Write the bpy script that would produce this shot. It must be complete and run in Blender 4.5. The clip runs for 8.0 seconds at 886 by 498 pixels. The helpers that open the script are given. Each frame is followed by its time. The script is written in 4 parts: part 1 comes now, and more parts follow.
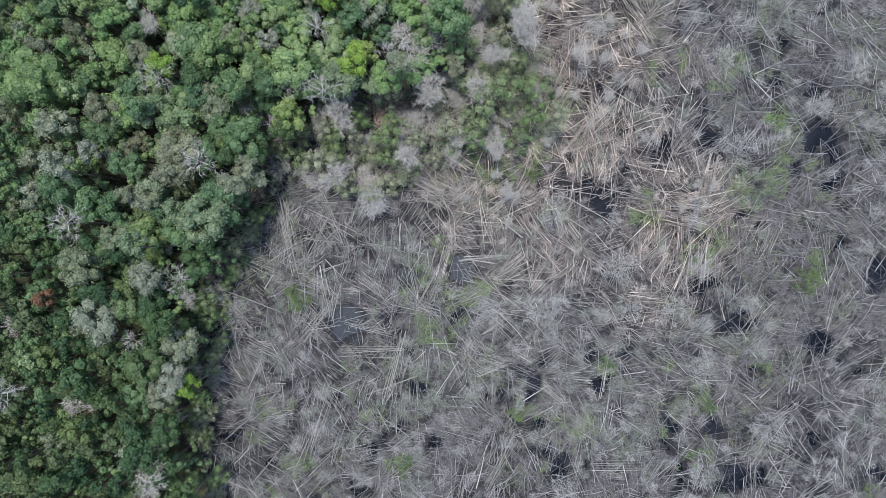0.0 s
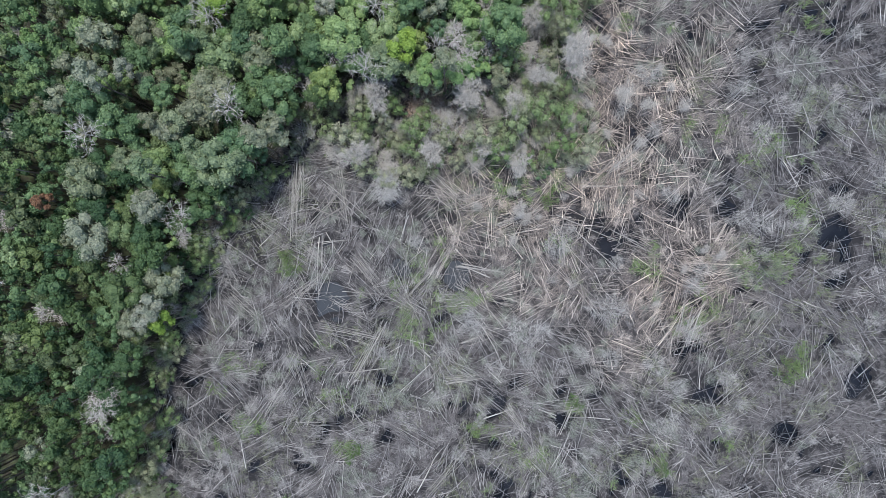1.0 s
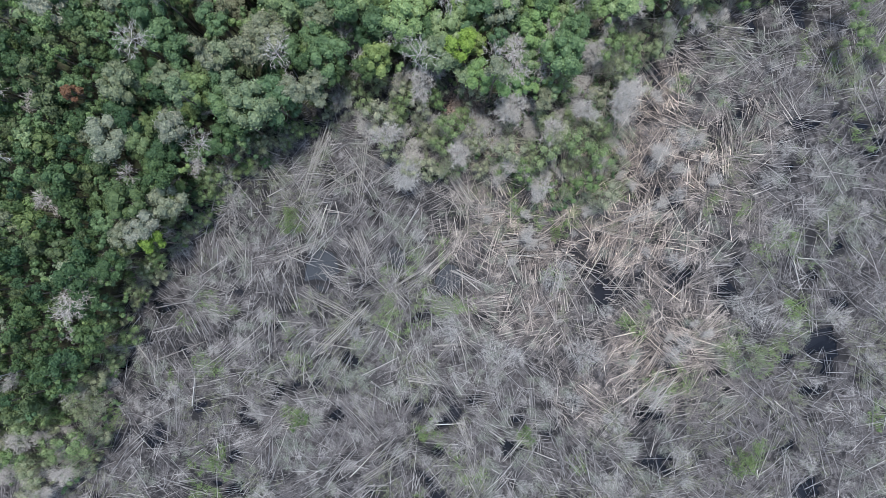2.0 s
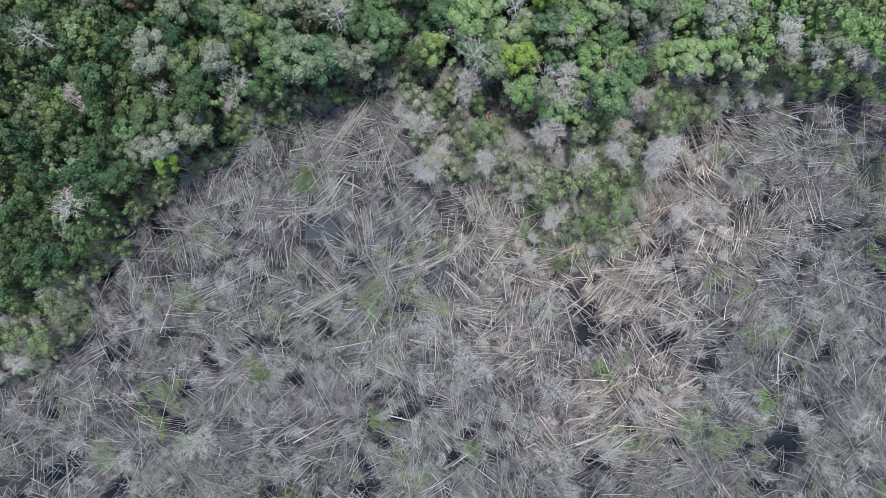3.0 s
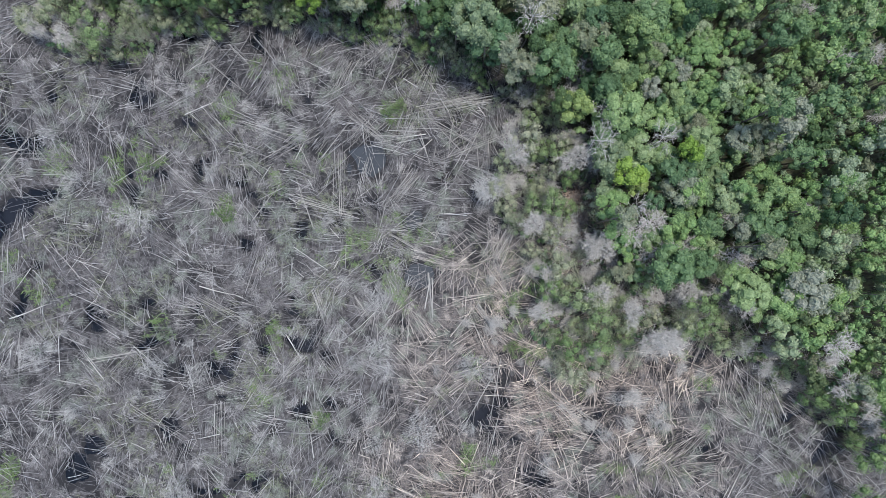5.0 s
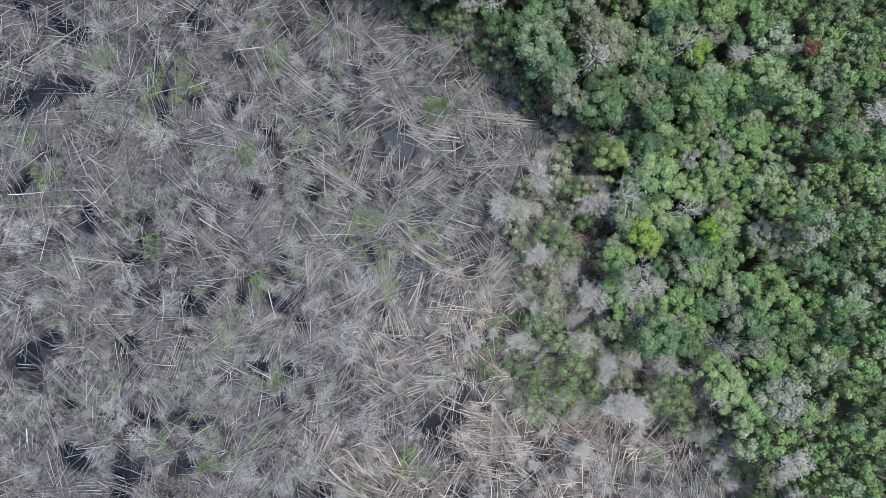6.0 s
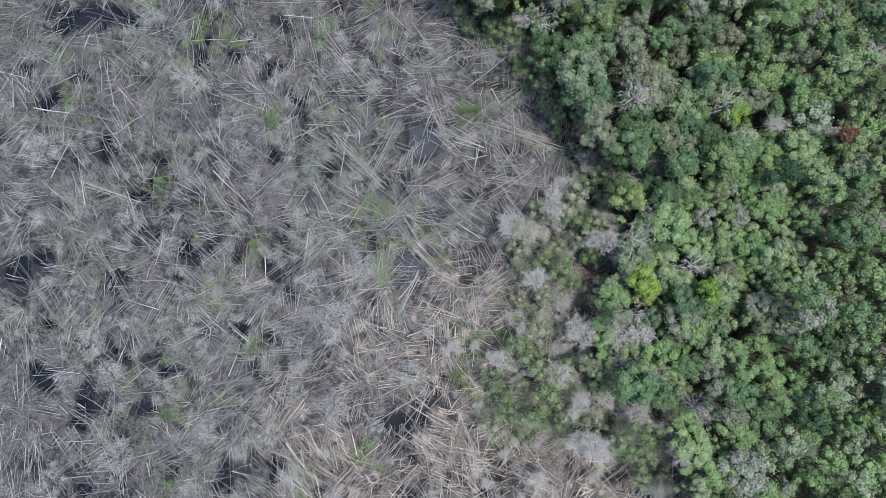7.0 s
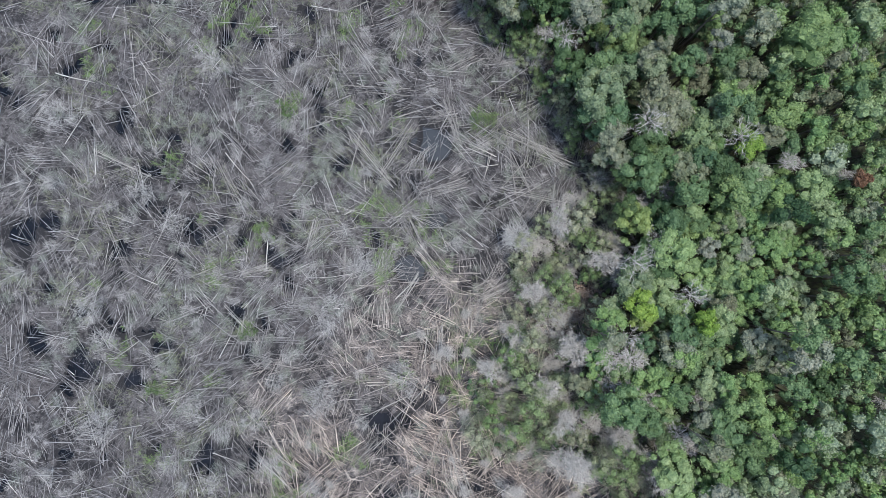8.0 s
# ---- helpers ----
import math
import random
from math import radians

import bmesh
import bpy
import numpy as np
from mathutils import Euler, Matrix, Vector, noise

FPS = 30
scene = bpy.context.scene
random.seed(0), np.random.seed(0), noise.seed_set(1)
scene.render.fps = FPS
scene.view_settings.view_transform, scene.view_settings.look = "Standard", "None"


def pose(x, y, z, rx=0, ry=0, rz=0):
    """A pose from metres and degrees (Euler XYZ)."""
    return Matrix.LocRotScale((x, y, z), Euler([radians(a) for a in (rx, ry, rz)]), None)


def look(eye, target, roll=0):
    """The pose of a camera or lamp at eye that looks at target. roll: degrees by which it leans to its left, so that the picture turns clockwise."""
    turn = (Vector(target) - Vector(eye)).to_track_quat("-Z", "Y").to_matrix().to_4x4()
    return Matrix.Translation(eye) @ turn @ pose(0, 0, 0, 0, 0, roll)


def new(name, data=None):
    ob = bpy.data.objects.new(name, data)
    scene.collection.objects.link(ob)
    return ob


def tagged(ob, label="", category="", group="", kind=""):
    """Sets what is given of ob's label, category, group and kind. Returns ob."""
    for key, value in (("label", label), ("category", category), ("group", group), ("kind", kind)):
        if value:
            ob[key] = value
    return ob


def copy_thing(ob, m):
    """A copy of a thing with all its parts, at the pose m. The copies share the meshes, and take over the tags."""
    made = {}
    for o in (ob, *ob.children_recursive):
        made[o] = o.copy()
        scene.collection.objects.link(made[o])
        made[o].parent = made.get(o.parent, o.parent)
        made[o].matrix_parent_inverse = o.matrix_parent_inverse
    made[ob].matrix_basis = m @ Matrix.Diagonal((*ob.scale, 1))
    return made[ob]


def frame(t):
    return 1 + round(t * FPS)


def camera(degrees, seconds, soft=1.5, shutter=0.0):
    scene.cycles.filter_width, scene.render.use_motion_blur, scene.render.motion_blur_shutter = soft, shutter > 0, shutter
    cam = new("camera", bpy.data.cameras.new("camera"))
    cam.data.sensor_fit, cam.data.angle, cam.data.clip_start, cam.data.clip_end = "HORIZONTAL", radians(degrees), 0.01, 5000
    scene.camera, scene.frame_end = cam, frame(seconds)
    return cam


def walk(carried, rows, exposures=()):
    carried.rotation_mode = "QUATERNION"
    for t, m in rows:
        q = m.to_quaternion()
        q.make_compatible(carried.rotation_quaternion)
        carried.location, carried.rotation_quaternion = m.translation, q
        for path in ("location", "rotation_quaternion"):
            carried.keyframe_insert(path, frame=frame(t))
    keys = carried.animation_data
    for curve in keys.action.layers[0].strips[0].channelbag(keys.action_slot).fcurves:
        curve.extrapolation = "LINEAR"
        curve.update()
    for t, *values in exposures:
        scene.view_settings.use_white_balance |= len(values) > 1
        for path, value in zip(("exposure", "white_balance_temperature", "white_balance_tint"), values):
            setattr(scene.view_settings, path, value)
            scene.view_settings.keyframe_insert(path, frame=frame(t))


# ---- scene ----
cam = camera(77.8, 8.0, soft=0.8)
PATH = [
    (0, 0.146, 1.195, 89.679, -0.724, 0.038, -0.139),
    (0.5, 0.052, 0.957, 89.633, -0.499, 0.094, 6.411),
    (1, -0.009, 0.714, 89.596, -0.216, 0.045, 13.925),
    (1.5, -0.035, 0.504, 89.594, 0.061, -0.012, 21.98),
    (1.7, -0.038, 0.452, 89.598, 0.12, -0.027, 25.263),
    (2.8, -0.07, 0.356, 89.701, -0.016, 0.004, 42.596),
    (3, -0.09, 0.348, 89.719, 0.061, 0.016, 45.787),
    (3.5, -0.166, 0.371, 89.811, 0.16, 0.002, 55.65),
    (4, -0.279, 0.429, 89.911, 0.24, -0.005, 66.983),
    (4.5, -0.399, 0.456, 89.941, 0.353, -0.022, 79.287),
    (4.7, -0.425, 0.462, 89.935, 0.407, -0.009, 84.25),
    (5.8, -0.446, 0.528, 89.808, 0.825, -0.124, 104.727),
    (6, -0.479, 0.559, 89.807, 0.903, -0.105, 107.697),
    (6.5, -0.627, 0.692, 89.851, 1, -0.047, 114.527),
    (7, -0.824, 0.884, 89.864, 1.111, 0.116, 119.961),
    (7.5, -1.014, 1.098, 89.856, 1.271, 0.31, 123.362),
    (8, -1.176, 1.298, 89.838, 1.538, 0.554, 125.775),
]
walk(cam, [(r[0], pose(*r[1:])) for r in PATH], exposures=[(0.0, 1.08), (1.0, 1.12), (3.0, 1.16), (4.5, 1.2), (6.0, 1.14), (8.0, 1.14)])

# ---------------------------------------------------------------- light: hazy daylight, sun high in the north-west
SUN_FROM = Vector((-0.13, 0.17, 1.0)).normalized()
world = bpy.data.worlds.new("hazy_sky")
scene.world = world
world.use_nodes = True
wn = world.node_tree
sky = wn.nodes.new("ShaderNodeTexSky")
sky.sky_type = "NISHITA"
sky.sun_disc = False
sky.sun_elevation = math.asin(SUN_FROM.z)
sky.sun_rotation = math.atan2(SUN_FROM.x, SUN_FROM.y)
sky.air_density, sky.dust_density, sky.ozone_density = 1.0, 1.2, 1.0
wn.links.new(sky.outputs["Color"], wn.nodes["Background"].inputs["Color"])
wn.nodes["Background"].inputs["Strength"].default_value = 0.15
sun = new("sun", bpy.data.lights.new("sun", "SUN"))
sun.data.energy, sun.data.angle, sun.data.color = 2.2, radians(10.0), (1.0, 0.97, 0.93)
sun.matrix_world = look(SUN_FROM * 300, (0, 0, 0))

# ---------------------------------------------------------------- number helpers
rng = np.random.default_rng(11)
LATTICE = np.random.default_rng(5).random((512, 512))


def field(x, y, size, seed=0):
    """Smooth random field, -1 to 1, with features about `size` metres across."""
    c, q = math.cos(0.6 + seed), math.sin(0.6 + seed)
    x, y = np.asarray(x, float) / size, np.asarray(y, float) / size
    x, y = c * x - q * y + 37.7 * seed + 101.3, q * x + c * y + 17.1 * seed + 57.9
    i, j = np.floor(x).astype(int), np.floor(y).astype(int)
    a, b = x - i, y - j
    a, b = a * a * (3 - 2 * a), b * b * (3 - 2 * b)
    at = lambda p, q: LATTICE[p % 512, q % 512]
    low = at(i, j) * (1 - a) + at(i + 1, j) * a
    high = at(i, j + 1) * (1 - a) + at(i + 1, j + 1) * a
    return 2 * (low * (1 - b) + high * b) - 1


def inside(x, y, ring):
    """Which of the points lie inside the closed ring of corners."""
    x, y = np.asarray(x, float), np.asarray(y, float)
    odd = np.zeros(x.shape, bool)
    for (x0, y0), (x1, y1) in zip(ring, ring[1:] + ring[:1]):
        if y0 != y1:
            odd ^= ((y0 > y) != (y1 > y)) & (x < (x1 - x0) * (y - y0) / (y1 - y0) + x0)
    return odd


def unit(v):
    return v / np.maximum(np.linalg.norm(v, axis=-1, keepdims=True), 1e-9)


# ---------------------------------------------------------------- the plan
# foot of the closed living forest, going north along its edge and round outside
FOREST = [(-50, -95), (-46, -57), (-39.5, -50.5), (-37.5, -44), (-37.5, -36), (-40, -29), (-39, -21.5), (-37.5, -15.5),
          (-37.5, -9.5), (-35.5, -4.5), (-33.5, 0.5), (-30.5, 6), (-27, 10), (-26, 16), (-21, 20), (-15, 23), (-11, 25.5), (-5, 26),
          (3, 27), (2.5, 31), (1.5, 36), (2.5, 42), (7, 46.5), (12, 49.5), (16, 54), (20, 60), (26, 66), (45, 95), (70, 170), (-170, 170),
          (-170, -170), (-65, -170)]
# young growth, half dead, between the forest and the fallen wood
FRINGE = [(-27, 11), (-20, 10.5), (-14.5, 8.5), (-7.5, 9.0), (-3, 13.5), (7, 16.5), (13, 15.5), (18, 19.5), (18, 27), (15, 31),
          (12, 36), (12, 41), (17, 50), (24, 60), (32, 68), (24, 66), (12, 51), (5, 46), (1, 40), (0, 30), (-15, 25), (-27, 17)]
FRINGE_SOUTH = [(-40, -43), (-35, -45), (-31, -50), (-31, -59), (-36, -68), (-45, -66), (-41, -52)]
# open pools: x, y, radius
POOLS = [(-15.8, -12.3, 2.9), (3.6, -3.0, 2.9), (-19.6, -3.8, 1.3), (-6.2, -3.7, 1.6), (42.9, 18.5, 2.2), (62.0, 18.5, 3.6), (57.4, 14.2, 1.5),
         (64.0, 10.5, 1.9), (70.7, -4.4, 2.8), (65.1, 1.2, 1.7), (25.8, 6.6, 2.6), (23.5, 9.5, 2.0), (28.8, 26.1, 1.5), (11.9, -5.8, 1.5),
         (42.2, -5.4, 1.3), (-3.8, -22.3, 1.9), (30.3, -15.8, 1.7), (25.6, -22.3, 1.8), (13.9, -20.2, 1.8), (61.5, -15.7, 1.9),
         (56.9, -25.0, 1.6), (48.6, -37.2, 3.0), (18.9, -36.2, 2.1), (-7.6, -10.2, 1.6), (1.7, -10.2, 1.4), (-35.0, -31.0, 1.7)]
DARK_HOLLOWS = [(36.0, -59.0, 3.4), (31.7, -55.6, 2.4), (28.2, -43.0, 2.0), (48.3, -46.5, 3.0), (9.3, -68.0, 2.2), (2.6, -65.8, 1.6),
                (19.0, -72.3, 2.1), (43.3, -5.3, 1.6), (9.2, -23.6, 1.5), (-11.6, -33.2, 1.6), (20.0, 9.9, 1.4), (11.2, -56.0, 2.1),
                (-9.0, -65.5, 3.0), (-5.3, -71.1, 2.6), (-17.8, -68.0, 2.2), (-24.8, -49.3, 1.9), (-33.2, -29.5, 1.4), (-34.7, -48.7, 1.5),
                (-22.0, -42.4, 1.8), (-18.0, -23.6, 1.6), (-1.8, -31.8, 1.4), (9.1, -39.9, 1.5), (60.1, 26.3, 1.8), (30.0, 13.0, 1.4),
                (44.4, 16.5, 1.6), (15.5, -28.0, 1.2), (54.0, 28.0, 1.4), (36.0, -28.5, 1.3)]
MORE_HOLLOWS = [(35.3, 16.2, 1.9), (41.8, 22.7, 1.4), (28.4, 8.9, 2.4), (-28.3, -36.1, 1.3), (16.4, -18.0, 1.2), (-9.0, -51.0, 1.4), (-5.9, -16.4, 1.2),
                (16.9, 47.3, 1.6), (42.8, 2.0, 1.5), (-37.1, -61.3, 1.5), (-8.7, -11.4, 1.2), (-6.9, -69.0, 3.0), (-3.8, -73.6, 2.4), (-19.0, -70.0, 1.9)]
WET = np.array(POOLS + DARK_HOLLOWS + MORE_HOLLOWS)
WATER_LEVEL = -0.34


def wetness(x, y):
    """1 in the middle of a pool, 0 on its shore, below 0 away from it."""
    x, y = np.asarray(x, float), np.asarray(y, float)
    best = np.full(x.shape, -9.0)
    sx = x + 1.3 * field(x, y, 2.4, 3) + 0.8 * field(x, y, 0.9, 13)
    sy = y + 1.3 * field(x, y, 2.4, 4) + 0.8 * field(x, y, 0.9, 14)
    for px, py, r in WET:
        best = np.maximum(best, 1 - np.hypot(sx - px, sy - py) / (r * 0.92))
    small = (field(x, y, 4.2, 8) * 0.5 + field(x, y, 1.3, 9) * 0.5) - 0.48
    dry = in_forest(x, y) | in_fringe(x, y)
    return np.maximum(best, np.where(dry, -9, small * 1.6))


def in_fringe(x, y):
    return inside(x, y, FRINGE) | inside(x, y, FRINGE_SOUTH)


def in_forest(x, y):
    return inside(np.asarray(x) + 1.2 * field(x, y, 5, 1), np.asarray(y) + 1.2 * field(x, y, 5, 2), FOREST)


def ground_height(x, y):
    h = 0.12 * field(x, y, 7, 5) + 0.17 * field(x, y, 2.2, 6) + 0.05
    w = np.clip(wetness(x, y) + 0.25, 0, 0.9) / 0.9
    near = np.clip((110 - np.maximum(np.abs(x), np.abs(y))) / 15, 0, 1)
    return h - near * 0.95 * w * w * (3 - 2 * w)


# ---------------------------------------------------------------- materials
def material(name):
    m = bpy.data.materials.new(name)
    m.use_nodes = True
    return m, m.node_tree.nodes, m.node_tree.links, m.node_tree.nodes["Principled BSDF"]


def ramp(nodes, stops, smooth=True):
    r = nodes.new("ShaderNodeValToRGB")
    r.color_ramp.interpolation = "LINEAR" if smooth else "CONSTANT"
    while len(r.color_ramp.elements) < len(stops):
        r.color_ramp.elements.new(0.5)
    for e, (at, c) in zip(r.color_ramp.elements, stops):
        e.position, e.color = at, (*c, 1)
    return r


def noise_node(nodes, links, scale, detail=4, coords="Object", stretch=None):
    tc, n = nodes.new("ShaderNodeTexCoord"), nodes.new("ShaderNodeTexNoise")
    n.inputs["Scale"].default_value, n.inputs["Detail"].default_value = scale, detail
    if stretch:
        mp = nodes.new("ShaderNodeMapping")
        mp.inputs["Scale"].default_value = stretch
        links.new(tc.outputs[coords], mp.inputs["Vector"])
        links.new(mp.outputs["Vector"], n.inputs["Vector"])
    else:
        links.new(tc.outputs[coords], n.inputs["Vector"])
    return n


def mixed(nodes, links, a, b, factor, blend="MIX"):
    x = nodes.new("ShaderNodeMix")
    x.data_type, x.blend_type = "RGBA", blend
    for socket, value in ((x.inputs[0], factor), (x.inputs[6], a), (x.inputs[7], b)):
        if isinstance(value, (float, int)):
            socket.default_value = value
        elif isinstance(value, tuple):
            socket.default_value = (*value, 1)
        else:
            links.new(value, socket)
    return x.outputs[2]


def leaf_material(name, stops, source="object"):
    """Leathery leaves: one hue a tree, lighter and duller leaves among them, a little light coming through."""
    m, n, l, p = material(name)
    if source == "object":
        which = n.new("ShaderNodeObjectInfo").outputs["Random"]
    else:
        at = n.new("ShaderNodeAttribute")
        at.attribute_name = "tint"
        which = at.outputs["Fac"]
    base = ramp(n, stops)
    l.new(which, base.inputs["Fac"])
    geo = n.new("ShaderNodeNewGeometry")
    leaf = ramp(n, [(0.0, (0.76, 0.79, 0.74)), (0.6, (1.0, 1.0, 1.0)), (1.0, (1.26, 1.22, 1.16))])
    l.new(geo.outputs["Random Per Island"], leaf.inputs["Fac"])
    col = mixed(n, l, base.outputs["Color"], leaf.outputs["Color"], 1.0, "MULTIPLY")
    patch = noise_node(n, l, 0.9, 2)
    pr = ramp(n, [(0.35, (0.82, 0.86, 0.8)), (0.65, (1.15, 1.1, 1.1))])
    l.new(patch.outputs["Fac"], pr.inputs["Fac"])
    col = mixed(n, l, col, pr.outputs["Color"], 1.0, "MULTIPLY")
    p.inputs["Roughness"].default_value = 0.55
    p.inputs["Specular IOR Level"].default_value = 0.35
    spray = noise_node(n, l, 5.5, 4)
    sr = ramp(n, [(0.36, (0.70, 0.74, 0.70)), (0.5, (1.0, 1.0, 1.0)), (0.66, (1.22, 1.20, 1.14))])
    l.new(spray.outputs["Fac"], sr.inputs["Fac"])
    col = mixed(n, l, col, sr.outputs["Color"], 1.0, "MULTIPLY")
    l.new(col, p.inputs["Base Color"])
    bump = n.new("ShaderNodeBump")
    bump.inputs["Strength"].default_value, bump.inputs["Distance"].default_value = 0.8, 0.15
    l.new(spray.outputs["Fac"], bump.inputs["Height"])
    l.new(bump.outputs["Normal"], p.inputs["Normal"])
    tr = n.new("ShaderNodeBsdfTranslucent")
    l.new(col, tr.inputs["Color"])
    mx = n.new("ShaderNodeMixShader")
    mx.inputs["Fac"].default_value = 0.3
    l.new(p.outputs["BSDF"], mx.inputs[1])
    l.new(tr.outputs["BSDF"], mx.inputs[2])
    l.new(mx.outputs["Shader"], n["Material Output"].inputs["Surface"])
    return m


def sun_patch(x, y):
    """Sunlight put into the wood's tan colour: 1 beside the fringe, 0 further off."""
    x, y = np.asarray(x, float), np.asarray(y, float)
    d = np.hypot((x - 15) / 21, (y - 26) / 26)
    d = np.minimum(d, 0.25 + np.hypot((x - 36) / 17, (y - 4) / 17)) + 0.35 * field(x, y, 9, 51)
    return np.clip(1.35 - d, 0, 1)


def wood_material(name, stops, per="island", grain=(6, 6, 0.8), sun_tint=False):
    """Bleached dead wood: a grey of its own for each stick, streaks and dark stains."""
    m, n, l, p = material(name)
    if per == "island":
        which = n.new("ShaderNodeNewGeometry").outputs["Random Per Island"]
    else:
        which = n.new("ShaderNodeObjectInfo").outputs["Random"]
    base = ramp(n, stops)
    l.new(which, base.inputs["Fac"])
    g = noise_node(n, l, 1.0, 5, "Object", grain)
    gr = ramp(n, [(0.3, (0.62, 0.60, 0.58)), (0.6, (1.08, 1.08, 1.08))])
    l.new(g.outputs["Fac"], gr.inputs["Fac"])
    col = mixed(n, l, base.outputs["Color"], gr.outputs["Color"], 1.0, "MULTIPLY")
    # Tan tint brightened to stand for sunlight on this band of wood.
    if sun_tint:
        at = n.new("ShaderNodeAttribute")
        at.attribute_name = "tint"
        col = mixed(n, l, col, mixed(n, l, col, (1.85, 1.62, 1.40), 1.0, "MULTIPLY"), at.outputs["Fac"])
    l.new(col, p.inputs["Base Color"])
    p.inputs["Roughness"].default_value = 0.78
    p.inputs["Specular IOR Level"].default_value = 0.3
    bump = n.new("ShaderNodeBump")
    bump.inputs["Strength"].default_value, bump.inputs["Distance"].default_value = 0.4, 0.02
    l.new(g.outputs["Fac"], bump.inputs["Height"])
    l.new(bump.outputs["Normal"], p.inputs["Normal"])
    return m


GREENS = [(0.0, (0.092, 0.166, 0.089)), (0.18, (0.116, 0.193, 0.093)), (0.36, (0.141, 0.224, 0.108)), (0.52, (0.182, 0.266, 0.106)),
          (0.66, (0.158, 0.220, 0.129)), (0.78, (0.186, 0.200, 0.133)), (0.92, (0.221, 0.257, 0.190)), (0.975, (0.244, 0.264, 0.220)), (1.0, (0.216, 0.297, 0.100))]
LEAF = leaf_material("leaves_mixed_green", GREENS)
LEAF_FAR = leaf_material("leaves_of_closed_canopy", GREENS, "tint")
# Leaf greens darkened to carry cloud shade over the south-western forest.
SHADE_GREENS = [(0.0, (0.043, 0.093, 0.046)), (0.3, (0.060, 0.114, 0.050)), (0.6, (0.081, 0.132, 0.053)), (0.85, (0.107, 0.143, 0.074)), (1.0, (0.115, 0.167, 0.057))]
LEAF_SHADE = leaf_material("leaves_shade_green", SHADE_GREENS)
LEAF_SHADE_FAR = leaf_material("leaves_of_shade_green_canopy", SHADE_GREENS, "tint")
# Leaf greens lightened so that the northern forest looks sunlit.
SUNLIT_GREENS = [(0.0, (0.158, 0.266, 0.110)), (0.4, (0.199, 0.307, 0.121)), (0.75, (0.240, 0.318, 0.168)), (1.0, (0.262, 0.317, 0.231))]
LEAF_SUNLIT = leaf_material("leaves_sunlit_green", SUNLIT_GREENS)
LEAF_SUNLIT_FAR = leaf_material("leaves_of_sunlit_green_canopy", SUNLIT_GREENS, "tint")
LEAF_LIME = leaf_material("leaves_yellow_green", [(0.0, (0.185, 0.300, 0.060)), (1.0, (0.225, 0.335, 0.072))])
LEAF_RUST = leaf_material("leaves_rust_red", [(0.0, (0.185, 0.098, 0.060)), (1.0, (0.22, 0.125, 0.075))])
LEAF_PALE = leaf_material("leaves_pale_grey_green", [(0.0, (0.185, 0.232, 0.145)), (1.0, (0.285, 0.305, 0.240))])
LEAF_GRASSY = leaf_material("leaves_fresh_green", [(0.0, (0.100, 0.165, 0.060)), (1.0, (0.150, 0.205, 0.090))])
LEAF_SHRUB = leaf_material("leaves_of_shrubs", [(0.0, (0.150, 0.232, 0.098)), (0.4, (0.198, 0.262, 0.136)), (0.72, (0.255, 0.290, 0.190)), (1.0, (0.30, 0.318, 0.238))])
BARK = wood_material("living_bark", [(0.0, (0.13, 0.11, 0.09)), (1.0, (0.24, 0.21, 0.18))], "object")
DEAD_WOOD = wood_material("bleached_dead_wood", [(0.0, (0.210, 0.202, 0.186)), (0.5, (0.336, 0.324, 0.300)), (1.0, (0.525, 0.512, 0.470))], "object")
POLE_WOOD = wood_material("weathered_poles", [(0.0, (0.113, 0.110, 0.110)), (0.5, (0.275, 0.271, 0.272)), (0.84, (0.454, 0.447, 0.441)), (1.0, (0.713, 0.698, 0.658))], sun_tint=True)
TWIG = wood_material("grey_twigs", [(0.0, (0.216, 0.214, 0.206)), (1.0, (0.451, 0.449, 0.423))])
PALE_TWIG = wood_material("bleached_twigs", [(0.0, (0.235, 0.227, 0.208)), (1.0, (0.440, 0.424, 0.390))])
BROWN_LEAF = wood_material("fallen_brown_leaves", [(0.0, (0.13, 0.088, 0.066)), (0.6, (0.26, 0.195, 0.155)), (1.0, (0.50, 0.42, 0.35))])
SAGE = wood_material("sage_green_scrub", [(0.0, (0.138, 0.167, 0.124)), (0.6, (0.220, 0.247, 0.207)), (1.0, (0.349, 0.372, 0.333))])
BRUSH_TWIG = wood_material("fine_dead_brush", [(0.0, (0.214, 0.209, 0.207)), (0.6, (0.343, 0.335, 0.327)), (1.0, (0.514, 0.504, 0.481))], sun_tint=True)
MAUVE_TWIG = wood_material("fine_mauve_brush", [(0.0, (0.100, 0.092, 0.094)), (0.6, (0.171, 0.161, 0.160)), (1.0, (0.275, 0.265, 0.257))], sun_tint=True)
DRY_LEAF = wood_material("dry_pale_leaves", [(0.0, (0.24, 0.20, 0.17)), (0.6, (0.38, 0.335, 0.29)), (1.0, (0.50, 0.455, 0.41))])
LITTER = wood_material("fallen_twigs", [(0.0, (0.058, 0.056, 0.058)), (0.5, (0.121, 0.116, 0.119)), (0.85, (0.209, 0.202, 0.202)), (1.0, (0.349, 0.341, 0.328))], sun_tint=True)
SEDGE = wood_material("sedge_blades", [(0.0, (0.115, 0.145, 0.078)), (0.5, (0.165, 0.19, 0.115)), (1.0, (0.25, 0.255, 0.185))])
FERN = wood_material("green_fern_blades", [(0.0, (0.092, 0.165, 0.052)), (1.0, (0.160, 0.222, 0.085))])


